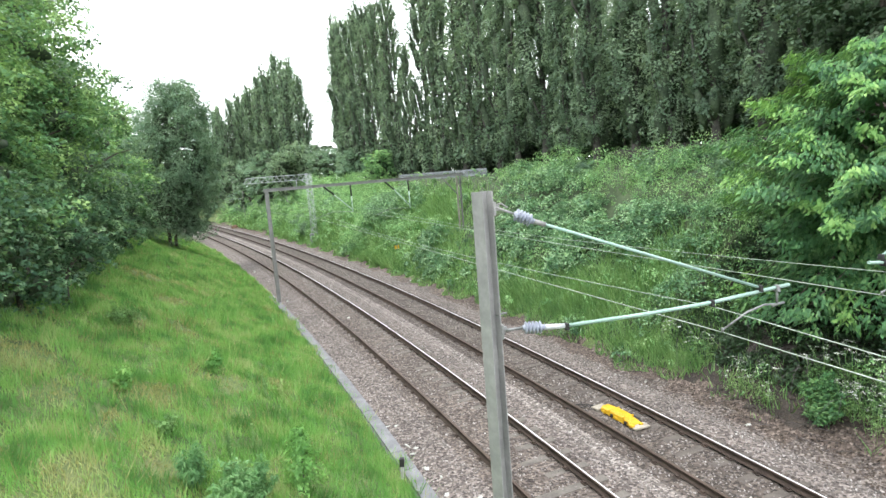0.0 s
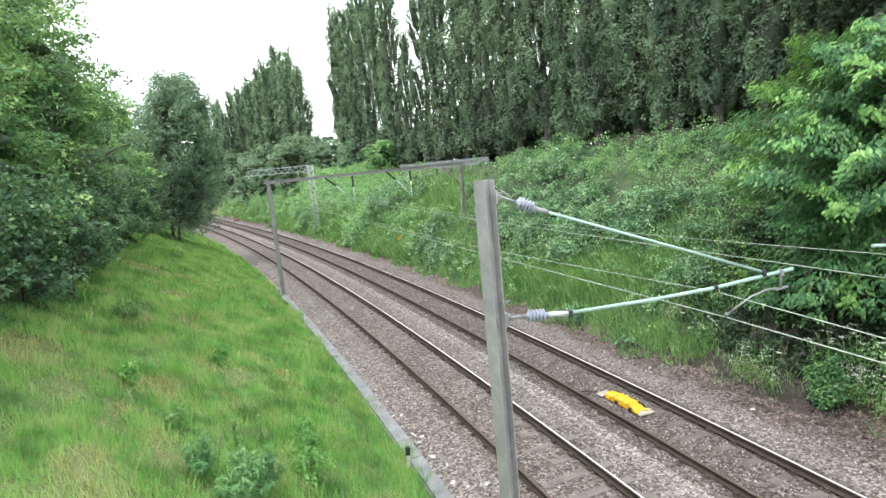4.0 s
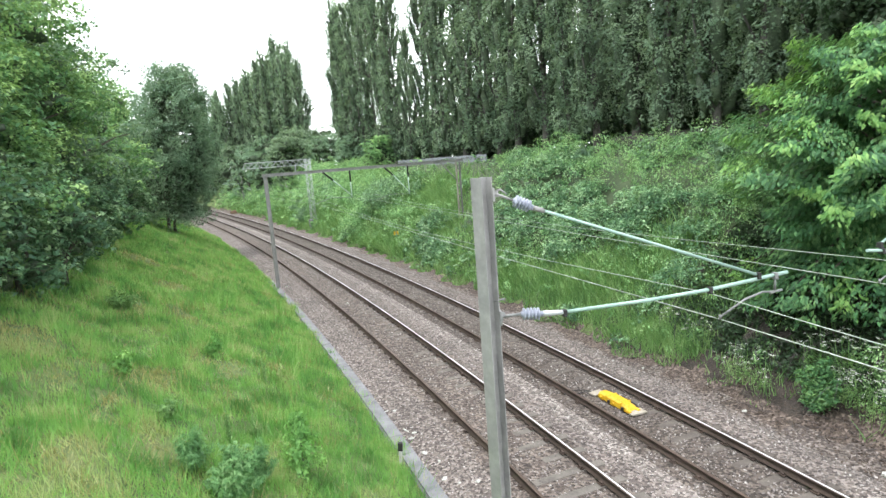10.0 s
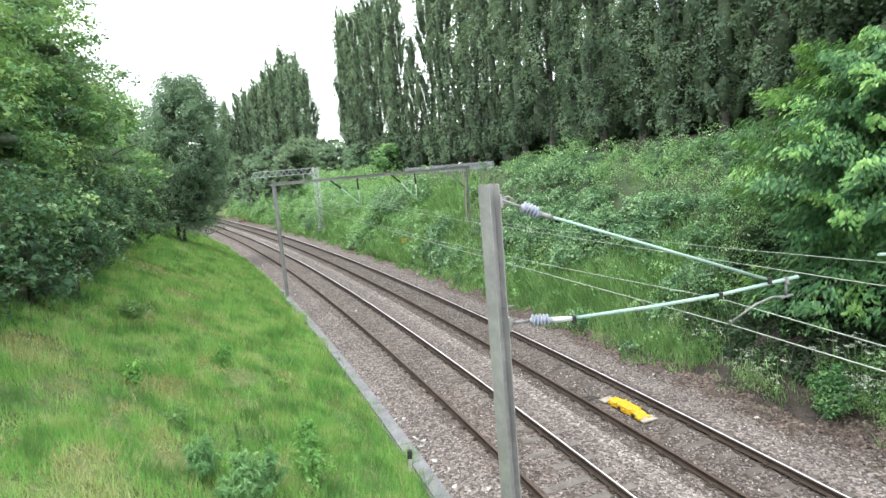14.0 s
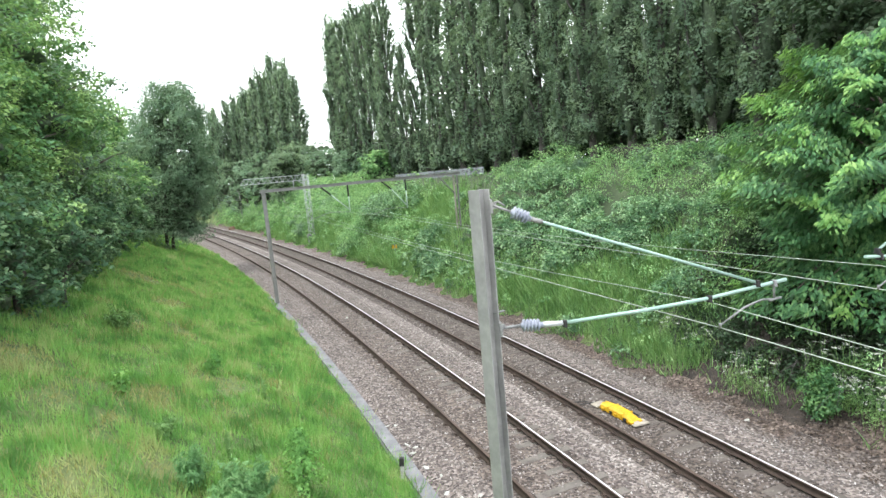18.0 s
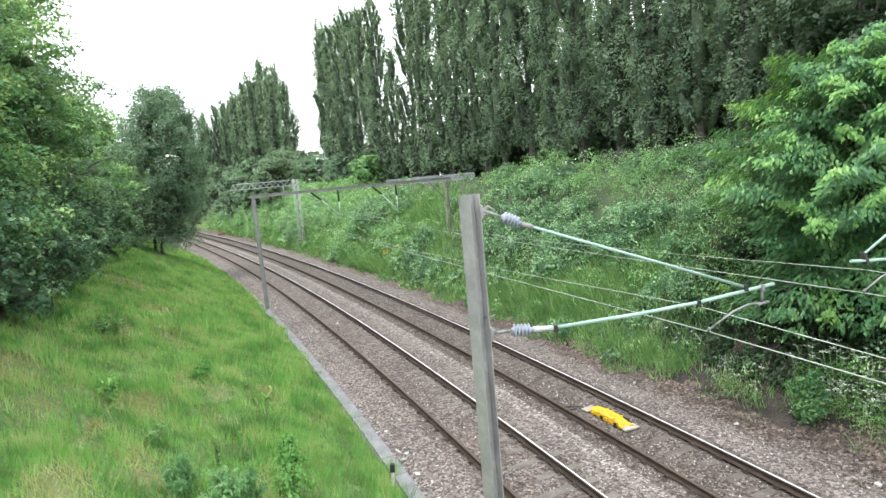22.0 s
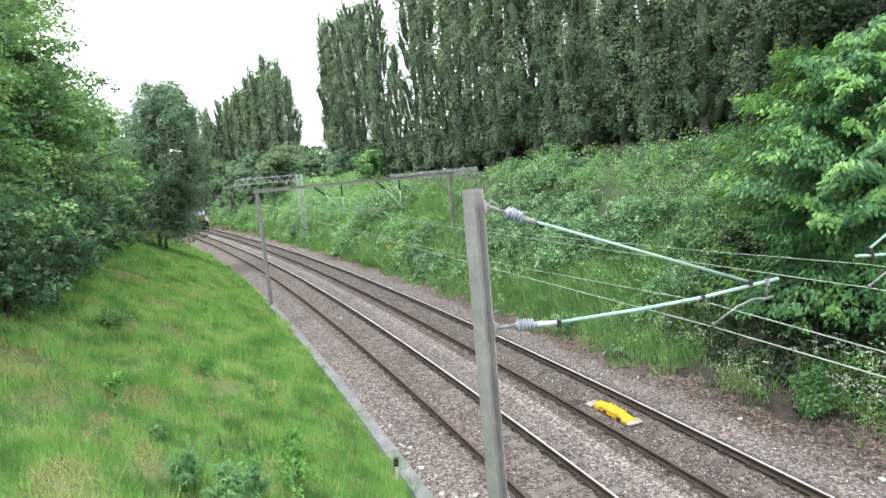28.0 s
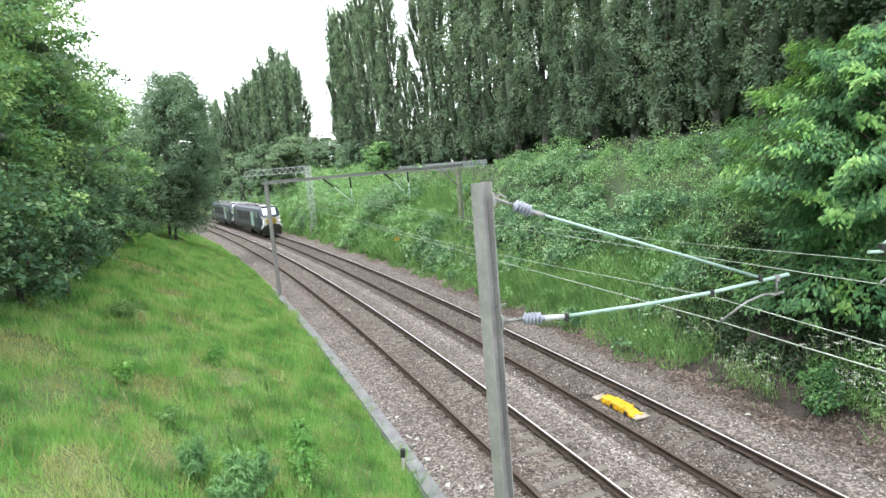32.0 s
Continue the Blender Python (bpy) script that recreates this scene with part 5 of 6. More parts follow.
def meadow():
    rng = np.random.RandomState(91)
    n_t, per = 32000, 15
    ts = 3 + 75 * rng.rand(n_t) ** 2.0
    tu = -2.62 - 12.6 * rng.rand(n_t)
    tx, ty = plan(ts, tu)
    lush = 0.20 + 0.10 * wob(tx, ty, 3.4, 14) + 0.12 * wob(tx, ty, 0.9, 18) + 0.08 * wob(tx, ty, 0.42, 19) + 0.10 * rng.rand(n_t)
    lush = np.clip(lush, 0.07, 0.55)
    worn = np.zeros(n_t)
    for ds, du, dr in WORN:
        worn = np.maximum(worn, 1.25 - np.hypot((ts - ds) * 0.8, tu - du) / dr)
    dryness = 0.5 * wob(tx, ty, 3.3, 15) + 0.5 * wob(tx, ty, 1.2, 16) + 0.3 * wob(tx, ty, 0.45, 17) + 0.3 * rng.normal(size=n_t) + 1.8 * np.maximum(0, worn)
    lush = np.where(worn > 0.35, lush * 0.4, np.where(dryness > 0.7, lush * 0.75, lush))
    tuft = np.repeat(np.arange(n_t), per)
    n = len(tuft)
    s = ts[tuft] + rng.normal(size=n) * 0.13
    u = np.minimum(tu[tuft] + rng.normal(size=n) * 0.13, -2.45 - 0.1 * rng.rand(n))
    x, y = plan(s, u)
    dist = np.hypot(x, y)
    tall = lush[tuft] * rng.uniform(0.5, 1.25, n)
    keep = rng.rand(n) > np.clip(worn[tuft] * 0.9, 0, 0.55)
    width = 0.005 + 0.00092 * dist
    dry = ((dryness[tuft] > 0.55) & (rng.rand(n) < np.where(worn[tuft] > 0.2, 0.85, 0.6))) | (rng.rand(n) < 0.02)
    blades("meadow_grass", s[keep & ~dry], u[keep & ~dry], tall[keep & ~dry], width[keep & ~dry], rng, GRASS, "long lush green grass on the cutting side", 0.8)
    blades("dry_grass", s[dry], u[dry], tall[dry], width[dry], rng, DRY, "patches of dry straw-coloured grass on the bank", 1.5)
    # thin flowering stalks over the grass
    k = rng.choice(n, 1800, replace=False)
    blades("grass_seed_heads", s[k], u[k], lush[tuft][k] + 0.16 + 0.2 * rng.rand(len(k)), 0.006 + 0.0009 * dist[k], rng, DRY, "thin pale seed heads standing over the grass", 0.3)
    # grass along the foot of the other bank
    n = 40000
    s = 5 + 85 * rng.rand(n) ** 1.6
    u = 6.5 + np.clip((17 - s) * 0.12, 0, 0.7) + 0.3 * np.sin(s * 1.3) + 0.2 * np.sin(s * 3.7 + 1) + 2.8 * rng.rand(n) ** 1.3
    x, y = plan(s, u)
    dist = np.hypot(x, y)
    open_bank = (s > 15.5) | ((s < 9.8) & (u < 7.8)) | (rng.rand(n) < 0.12)
    s, u, dist = s[open_bank], u[open_bank], dist[open_bank]
    n = len(s)
    blades("bank_grass", s, u, (0.12 + 0.42 * rng.rand(n)) * np.clip((u - 6.2) / 0.8, 0.35, 1), 0.012 + 0.0013 * dist, rng, BANK_GRASS, "tall grass at the foot of the overgrown bank", 0.8)
    # clumps of tall grass between the brambles
    s, u, hh = [], [], []
    for cs, cu, rs, ru, k in ((23.4, 8.0, 2.6, 0.8, 1900), (21.5, 9.0, 2.4, 1.0, 1300), (19.4, 9.9, 1.8, 1.0, 900), (28.0, 7.6, 2.2, 0.6, 1200), (40.0, 9.5, 3.0, 1.4, 1800), (50.0, 11.0, 4.0, 1.6, 1800), (66.0, 11.5, 5.0, 1.8, 2200), (72.0, 8.5, 6.0, 1.5, 2200), (60.0, 8.3, 4.0, 1.0, 1500), (56.0, 9.6, 5.0, 1.4, 2600), (8.6, 7.2, 1.0, 0.5, 1300), (17.6, 7.4, 1.6, 0.4, 1300), (43.7, 11.2, 3.2, 1.6, 3600), (47.0, 7.0, 4.0, 0.6, 2200), (71.8, 9.5, 5.0, 1.6, 2200), (64.0, 13.1, 4.0, 1.0, 1600), (82.0, 7.7, 5.0, 1.0, 1600), (108.0, 7.4, 8.0, 0.8, 2600)):
        s.append(cs + rs * rng.normal(size=k) * 0.6)
        u.append(cu + ru * rng.normal(size=k) * 0.6)
        hh.append(np.full(k, 0.5 if cs < 18 else 1.0))
    s, u = np.concatenate(s), np.maximum(6.8, np.concatenate(u))
    x, y = plan(s, u)
    dist = np.hypot(x, y)
    blades("tall_grass", s, u, rng.uniform(0.4, 1.05, len(s)) * np.concatenate(hh), 0.010 + 0.0011 * dist, rng, BANK_GRASS, "light green tall grass among the brambles", 1.0)


meadow()


# ---- fences on top of the bank ----
def fence(name, s0, s1, u, step, height, width, material, label):
    th = empty(name, Matrix(), label, "fence")
    bm = bmesh.new()
    box(bm, (0, 0, height / 2), (0.022, width, height))
    for vtx in bm.verts:
        if vtx.co.z > height - 0.01:
            vtx.co.y *= 0.5
    pale = bpy.data.meshes.new("pale")
    bm.to_mesh(pale)
    bm.free()
    pale.materials.append(material)
    for s in np.arange(s0, s1, step):
        x, y = (float(c) for c in plan(s, u))
        z = float(ground_z(s, u, True)) - 0.1
        ob = new("pale", pale)
        ob.parent = th
        ob.matrix_basis = Matrix.Translation((x, y, z - 0.05)) @ Matrix.Rotation(float(heading(s)), 4, 'Z')
    for h in (0.3, 0.8):
        st = [(s, u + 0.04, float(ground_z(s, u, True)) - 0.1 + height * h) for s in np.arange(s0, s1 + 1, 2.0)]
        v, f = sweep([(-0.02, -0.04), (0.02, -0.04), (0.02, 0.04), (-0.02, 0.04)], st)
        part("rail", mesh_arrays("rail", v, f, [material]), None, th)
    return th


fence("paling_fence", 18, 29.5, 15.9, 0.15, 1.15, 0.09, FENCE, "dark weathered paling fence on top of the bank")
fence("pale_fence", 43.0, 61.0, 15.2, 0.22, 0.78, 0.17, PALE_FENCE, "pale grey close-boarded fence on top of the bank")


# ---- trackside equipment ----
def yellow_unit():
    x, y = plan(14.62, 3.40)
    th = empty("trackside_unit", Matrix.Translation((float(x), float(y), -0.18)) @ Matrix.Rotation(0.385, 4, 'Z') @ Matrix.Diagonal((0.94, 0.90, 0.86, 1)), "yellow trackside unit on pale boards between the rails", "track equipment")
    for c, size, turn in (((-0.04, 0.90, 0.035), (0.42, 0.30, 0.05), 0.05), ((0.05, -0.80, 0.035), (0.50, 0.30, 0.05), -0.06)):
        bm = bmesh.new()
        box(bm, (0, 0, 0), size, Matrix.Translation(c) @ Matrix.Rotation(turn, 4, 'Z'), 0.008)
        part("board", bm, PALE_PLATE, th, "pale weathered end board")
    bm = bmesh.new()
    loft(bm, [[(-w, y, 0.02), (-w * 0.92, y, h * 0.72), (-w * 0.55, y, h), (w * 0.55, y, h), (w * 0.92, y, h * 0.72), (w, y, 0.02)] for y, w, h in ((0.74, 0.13, 0.10), (0.66, 0.17, 0.20), (0.28, 0.18, 0.23), (0.24, 0.19, 0.25), (-0.34, 0.19, 0.25), (-0.40, 0.17, 0.21), (-0.58, 0.18, 0.19), (-0.70, 0.21, 0.06))])
    part("cover", bm, YELLOW, th, "stepped yellow painted cover")
    for y in (0.26, -0.37):
        bm = bmesh.new()
        box(bm, (0, y, 0.118), (0.385, 0.035, 0.22), None, 0.01)
        part("band", bm, YELLOW, th, "yellow joint band")
    for k, yy in enumerate((-0.50, -0.08, 0.12, 0.48)):
        bm = bmesh.new()
        box(bm, (-0.205, yy, 0.08), (0.05, 0.09, 0.10), bevel=0.01)
        part("latch", bm, BLACK if k % 2 == 0 else YELLOW, th)
    for sx in (-0.16, 0.14):
        bm = bmesh.new()
        box(bm, (sx, -0.72, 0.07), (0.10, 0.16, 0.06), bevel=0.012)
        part("foot", bm, YELLOW, th)
    for pts in (((-0.05, 1.0, 0.03), (-0.22, 1.35, 0.02), (-0.5, 1.5, 0.015), (-0.9, 1.4, 0.02)), ((0.22, 0.3, 0.06), (0.42, 0.1, 0.02), (0.40, -0.4, 0.02), (0.2, -0.62, 0.04)), ((-0.12, 1.02, 0.03), (-0.30, 1.2, 0.03), (-0.62, 1.22, 0.015))):
        part("cable", tube(bmesh.new(), pts, 0.016, 6), BLACK, th)
    return th


yellow_unit()


def marker_post():
    x, y, z = spot(14.7, -2.78)
    th = empty("marker_post", Matrix.Translation((x, y, -0.25)) @ Matrix.Rotation(0.06, 4, 'Y'), "short black and white marker post beside the cable trough", "marker")
    bm = bmesh.new()
    box(bm, (0, 0, 0.16), (0.07, 0.07, 0.34), bevel=0.01)
    part("post", bm, PETAL, th, "white lower post")
    bm = bmesh.new()
    box(bm, (0, 0, 0.42), (0.11, 0.10, 0.20), bevel=0.012)
    part("cap", bm, BLACK, th, "black top box")


marker_post()


def litter(s, u, size, m, name, label, turn=0.3, dz=0.0):
    x, y, z = spot(s, u)
    rng = np.random.RandomState(int(s * 31 + u * 7) % 9999)
    bm = bmesh.new()
    r = bmesh.ops.create_icosphere(bm, subdivisions=2, radius=0.5)
    for v in bm.verts:
        v.co = Vector((v.co.x * size[0] * 0.75, v.co.y * size[1] * 0.75, v.co.z * size[2])) * (1 + 0.22 * rng.normal())
    ob = part(name, bm, m)
    ob.matrix_world = Matrix.Translation((x, y, z + size[2] * 0.35 + dz)) @ Matrix.Rotation(turn, 4, 'Z')
    return tagged(ob, label, "litter")


def build_litter():
    for s, u, sz in ((9.45, 6.05, (0.22, 0.16, 0.12)), (17.8, -2.23, (0.08, 0.34, 0.03)), (16.3, -2.12, (0.06, 0.42, 0.03)), (16.0, -2.0, (0.16, 0.10, 0.04)), (14.9, -2.72, (0.16, 0.22, 0.05)), (14.5, -2.6, (0.07, 0.30, 0.03)), (14.9, -2.1, (0.20, 0.14, 0.04)), (14.3, -1.95, (0.14, 0.09, 0.05)), (13.6, -2.1, (0.22, 0.12, 0.04)), (13.2, -1.9, (0.10, 0.08, 0.04)), (16.6, 6.0, (0.15, 0.09, 0.07)), (17.5, 5.55, (0.09, 0.07, 0.05)), (12.9, 6.1, (0.20, 0.13, 0.06)), (14.6, 6.6, (0.08, 0.06, 0.05)),
                     (31.0, -0.1, (0.16, 0.12, 0.10)), (52.5, -1.9, (0.24, 0.2, 0.12)), (17.6, -2.05, (0.14, 0.10, 0.05)), (15.8, -2.15, (0.22, 0.07, 0.05)), (13.0, -1.55, (0.15, 0.1, 0.06)),
                     (12.3, -1.2, (0.12, 0.09, 0.05)), (11.8, -0.98, (0.2, 0.05, 0.04)), (38.0, -1.98, (0.14, 0.12, 0.14)), (9.6, 0.25, (0.14, 0.11, 0.06)), (26.8, 6.2, (0.2, 0.12, 0.07)), (38.7, 6.3, (0.22, 0.16, 0.09))):
        litter(s, u, sz, PETAL, "litter_scrap", "crumpled white plastic scrap lying on the ballast", s)
    bm = bmesh.new()
    bmesh.ops.create_icosphere(bm, subdivisions=3, radius=0.5)
    for v in bm.verts:
        v.co = Vector((v.co.x * 1.5, v.co.y * 1.2, max(-0.1, v.co.z) * 1.1)) * (1 + 0.22 * noise.noise(v.co * 3.1) + 0.12 * noise.noise(v.co * 9.0))
    ob = part("soil_heap", bm, SOIL)
    ob.matrix_world = Matrix.Translation(spot(112.5, 6.4, 0.02))
    tagged(ob, "small heap of reddish brown soil beside the track", "soil heap")
    x, y, z = spot(44.7, 7.8)
    th = empty("bank_sign", Matrix.Translation((x, y, z - 0.1)) @ Matrix.Rotation(float(heading(44.7)) + 3.3, 4, 'Z'), "small yellow plate on a stake in the bank undergrowth", "sign")
    bm = bmesh.new()
    box(bm, (0, 0, 0.85), (0.42, 0.02, 0.30), bevel=0.006)
    part("plate", bm, YELLOW, th)
    part("stake", tube(bmesh.new(), [(0, 0.03, 0), (0, 0.03, 1.1)], 0.03, 6), GALV_OLD, th)


build_litter()


# ---- plants that stand out on the banks ----
def weed(name, s, u, height, spread, leaves, size, material, label, seed, stems=7, slim=0.5):
    rng = np.random.RandomState(seed)
    th = empty(name, Matrix.Translation(spot(s, u)), label, "plant")
    pos, nr = [], []
    for k in range(stems):
        a, d = rng.uniform(0, 6.28), rng.uniform(0.15, 1.0) * spread
        h = height * rng.uniform(0.65, 1.05) * (1 - 0.55 * d / max(spread, 0.01))
        top = Vector((math.cos(a) * d, math.sin(a) * d, h))
        bm = bmesh.new()
        tube(bm, [(top.x * 0.2, top.y * 0.2, -0.05), (top.x * 0.55, top.y * 0.55, h * 0.6), top], [0.014, 0.01, 0.004], 5)
        part("stem", bm, material, th)
        m = leaves // stems
        g = rng.uniform(0.2, 1.04, m)
        c = np.stack([top.x * g ** 1.3, top.y * g ** 1.3, h * g], 1)
        dd = rand_dirs(rng, m)
        dd[:, 2] *= 0.45
        rad = spread * 0.42 * (1.15 - 0.75 * g)
        pos.append(c + dd * (rad * rng.uniform(0.4, 1.1, m))[:, None])
        nr.append(dd * 0.6 + np.array([0, 0, 0.8]) + rng.normal(size=(m, 3)) * 0.3)
    pos, nr = np.concatenate(pos), np.concatenate(nr)
    v, f = leaf_arrays(pos, nr, size * rng.uniform(0.6, 1.4, len(pos)), rng, slim)
    part("foliage", mesh_arrays("foliage", v, f, [material]), None, th)
    return th


def sapling(s, u, height, seed):
    """A young tree in drooping tiers round one stem."""
    rng = np.random.RandomState(seed)
    th = empty("sapling", Matrix.Translation(spot(s, u)), "bright green leafy sapling in the long grass", "plant")
    part("stem", tube(bmesh.new(), [(0, 0, -0.05), (0.02, 0.01, height * 0.5), (0, 0.02, height * 0.97)], [0.022, 0.014, 0.005], 6), BARK, th)
    pos, nr, ax, sh = [], [], [], []
    for k in range(9):
        f = k / 8
        for j in range(6):
            a = j * 1.047 + k * 0.6 + rng.normal() * 0.2
            d = np.array([math.cos(a), math.sin(a), 0])
            reach = (0.46 * (1 - f) ** 0.8 + 0.10) * rng.uniform(0.75, 1.15) * (0.7 if k == 0 else 1)
            g = rng.uniform(0.15, 1.0, 52)
            c = d[None] * (reach * g)[:, None] + np.array([0, 0, height * (0.16 + 0.82 * f)])[None]
            c[:, 2] += 0.10 * np.sin(g * 2.4) - 0.12 * g ** 2
            pos.append(c + rng.normal(size=(52, 3)) * np.array([0.045, 0.045, 0.02]))
            nr.append(d[None] * 0.5 + np.array([[0, 0, 0.8]]) + rng.normal(size=(52, 3)) * 0.3)
            ax.append(d[None] + np.array([[0, 0, -0.5]]) + rng.normal(size=(52, 3)) * 0.5)
            sh.append(np.tile(d * 0.6 + np.array([0, 0, 0.6]), (52, 1)))
    pos, nr, ax, sh = (np.concatenate(q) for q in (pos, nr, ax, sh))
    part("foliage", leaf_mesh("foliage", pos, nr, 0.062 * rng.uniform(0.6, 1.3, len(pos)), rng, FRESH_LEAF, 0.55, 0.1, sh, ax), None, th)


sapling(13.1, -5.15, 1.25, 301)
weed("willowherb_clump", 11.8, -6.35, 1.15, 0.50, 3600, 0.13, WEED_LEAF, "feathery clump of willowherb in the long grass", 302, 30, 0.17)
weed("willowherb_clump", 12.5, -7.0, 0.85, 0.42, 1700, 0.12, WEED_LEAF, "feathery clump of willowherb in the long grass", 303, 18, 0.17)
weed("willowherb_clump", 12.5, -6.0, 0.95, 0.40, 1700, 0.12, WEED_LEAF, "feathery clump of willowherb in the long grass", 311, 18, 0.17)
weed("nettle_clump", 14.3, -7.5, 0.55, 0.4, 700, 0.06, BANK_GRASS, "low dark clump of weeds in the long grass", 304, 9)
weed("nettle_clump", 22.0, -9.0, 1.0, 0.6, 1300, 0.08, BANK_GRASS, "dark clump of weeds in the long grass", 317, 12)
weed("dock_plant", 14.3, -6.4, 0.95, 0.10, 220, 0.05, BANK_GRASS, "thin dark dock spike standing over the grass", 318, 3)
weed("dock_plant", 14.8, -5.9, 0.95, 0.10, 220, 0.05, BANK_GRASS, "thin dark dock spike standing over the grass", 319, 3)
weed("dock_plant", 18.4, -5.4, 0.9, 0.10, 160, 0.06, BANK_GRASS, "thin dark dock spike standing over the grass", 320, 3)
weed("bank_shrub", 54.7, 7.1, 1.3, 1.0, 1500, 0.15, LEAF_BRAMBLE, "dark bramble mound at the foot of the bank", 321, 12)
weed("bank_shrub", 72.2, 7.6, 2.3, 1.6, 2000, 0.20, LEAF_WILLOW, "grey-green shrub at the foot of the bank", 322, 12)
weed("dock_plant", 19.5, -6.6, 0.8, 0.3, 360, 0.09, GRASS, "broad-leaved dock plant in the long grass", 305)
weed("dock_plant", 16.2, -8.4, 0.7, 0.4, 420, 0.09, GRASS, "broad-leaved dock plant in the long grass", 306)
weed("dock_plant", 18.6, -5.0, 0.9, 0.18, 200, 0.08, GRASS, "thin upright dock plant in the long grass", 313, 4)
weed("bank_shrub", 11.7, 7.0, 1.55, 0.72, 4200, 0.085, LEAF_MAPLE, "rounded bright green shrub at the foot of the bank", 307, 14)
weed("bank_shrub", 66.6, 7.3, 1.2, 0.9, 700, 0.2, LEAF_NETTLE, "light green shrub at the foot of the gantry post", 314, 9)
weed("bank_shrub", 84.5, 8.9, 2.2, 1.8, 1500, 0.26, LEAF_NETTLE, "light green shrub at the foot of the bank", 315, 12)
weed("bank_shrub", 78.0, 8.6, 1.8, 1.6, 1200, 0.26, LEAF_WILLOW, "grey-green shrub at the foot of the bank", 316, 12)
weed("bank_shrub", 24.5, 13.6, 1.9, 0.8, 1500, 0.16, LEAF_WILLOW, "blue-green shrub on top of the bank", 308, 12)
weed("bank_shrub", 29.5, 13.8, 1.5, 0.9, 1500, 0.16, LEAF_WILLOW, "blue-green shrub on top of the bank", 309, 12)
weed("bank_shrub", 19.6, 13.0, 2.4, 1.0, 2200, 0.15, LEAF_WILLOW, "blue-green shrub on top of the bank", 310, 14)


def cow_parsley(s, u, seed, n):
    """Thin branching stalks with flat white flower heads over ferny leaves."""
    rng = np.random.RandomState(seed)
    th = empty("cow_parsley", Matrix.Translation(spot(s, u)), "cow parsley with flat white flower heads at the bank foot", "plant", "cow parsley")
    stalks, heads, fo = bmesh.new(), [], []
    for k in range(n):
        a, d = rng.uniform(0, 6.28), 0.55 * rng.rand() ** 0.6
        h = rng.uniform(0.6, 1.15)
        top = Vector((math.cos(a) * d, math.sin(a) * d, h))
        tube(stalks, [(top.x * 0.5, top.y * 0.5, -0.05), (top.x * 0.8, top.y * 0.8, h * 0.6), top], [0.008, 0.006, 0.004], 4)
        for j in range(2):
            q = top + Vector((rng.normal() * 0.09, rng.normal() * 0.09, rng.uniform(-0.12, 0.06)))
            tube(stalks, [top.lerp(Vector((top.x * 0.8, top.y * 0.8, h * 0.6)), 0.4), q], [0.004, 0.003], 3)
            heads.append(np.array(q) + rng.normal(size=(12, 3)) * np.array([0.034, 0.034, 0.008]))
        fo.append(np.array([top.x * 0.7, top.y * 0.7, h * 0.4]) + rng.normal(size=(60, 3)) * np.array([0.13, 0.13, 0.16]))
    part("stalks", stalks, BANK_GRASS, th)
    fo, heads = np.concatenate(fo), np.concatenate(heads)
    part("foliage", leaf_mesh("foliage", fo, rng.normal(size=fo.shape) * 0.5 + np.array([0, 0, 0.8]), 0.055 * rng.uniform(0.6, 1.4, len(fo)), rng, BANK_GRASS, 0.35), None, th)
    part("flowers", leaf_mesh("flowers", heads, rng.normal(size=heads.shape) * 0.25 + np.array([0, 0, 1.0]), 0.026 * rng.uniform(0.7, 1.3, len(heads)), rng, PETAL, 0.9, 0.05), None, th, "flat white flower heads")


for k, (s, u, n) in enumerate(((13.9, 6.95, 13), (13.1, 6.95, 8), (12.1, 7.8, 9), (11.5, 7.9, 10), (11.3, 7.35, 7), (11.0, 7.45, 9), (10.5, 7.2, 10), (10.6, 7.9, 9), (15.7, 7.4, 8), (9.8, 7.4, 9), (17.2, 7.4, 6))):
    cow_parsley(s, u, 950 + k, n)


def twigs():
    """Fallen twigs and stems along the foot of the bank."""
    rng = np.random.RandomState(97)
    bm = bmesh.new()
    for k in range(150):
        s, u = 8.5 + 22 * rng.rand() ** 1.3, 6.25 + 0.8 * rng.rand()
        x, y, z = spot(s, u)
        a, l = rng.uniform(0, 6.28), rng.uniform(0.15, 0.6)
        b = Vector((x, y, z + 0.02))
        e = b + Vector((math.cos(a) * l, math.sin(a) * l, rng.uniform(0.0, 0.12)))
        tube(bm, [b, b.lerp(e, 0.5) + Vector((0, 0, 0.03)), e], [0.009, 0.007, 0.003], 4)
    for k in range(26):
        s, u = 9.0 + 9.0 * rng.rand(), 7.6 + 0.9 * rng.rand()
        x, y, z = spot(s, u)
        a, l = float(heading(s)) + math.pi + rng.normal() * 0.7, rng.uniform(0.7, 1.5)
        b = Vector((x, y, z - 0.03))
        e = b + Vector((math.cos(a) * l, math.sin(a) * l, rng.uniform(-0.5, 0.2)))
        tube(bm, [b, b.lerp(e, 0.35) + Vector((0, 0, 0.5)), b.lerp(e, 0.7) + Vector((0, 0, 0.4)), e], [0.010, 0.009, 0.007, 0.003], 4)
    me = bpy.data.meshes.new("fallen_twigs")
    bm.to_mesh(me)
    bm.free()
    me.materials.append(FENCE)
    tagged(new("fallen_twigs", me), "dry brown twigs strewn along the bank foot", "twigs", kind="stuff")


twigs()


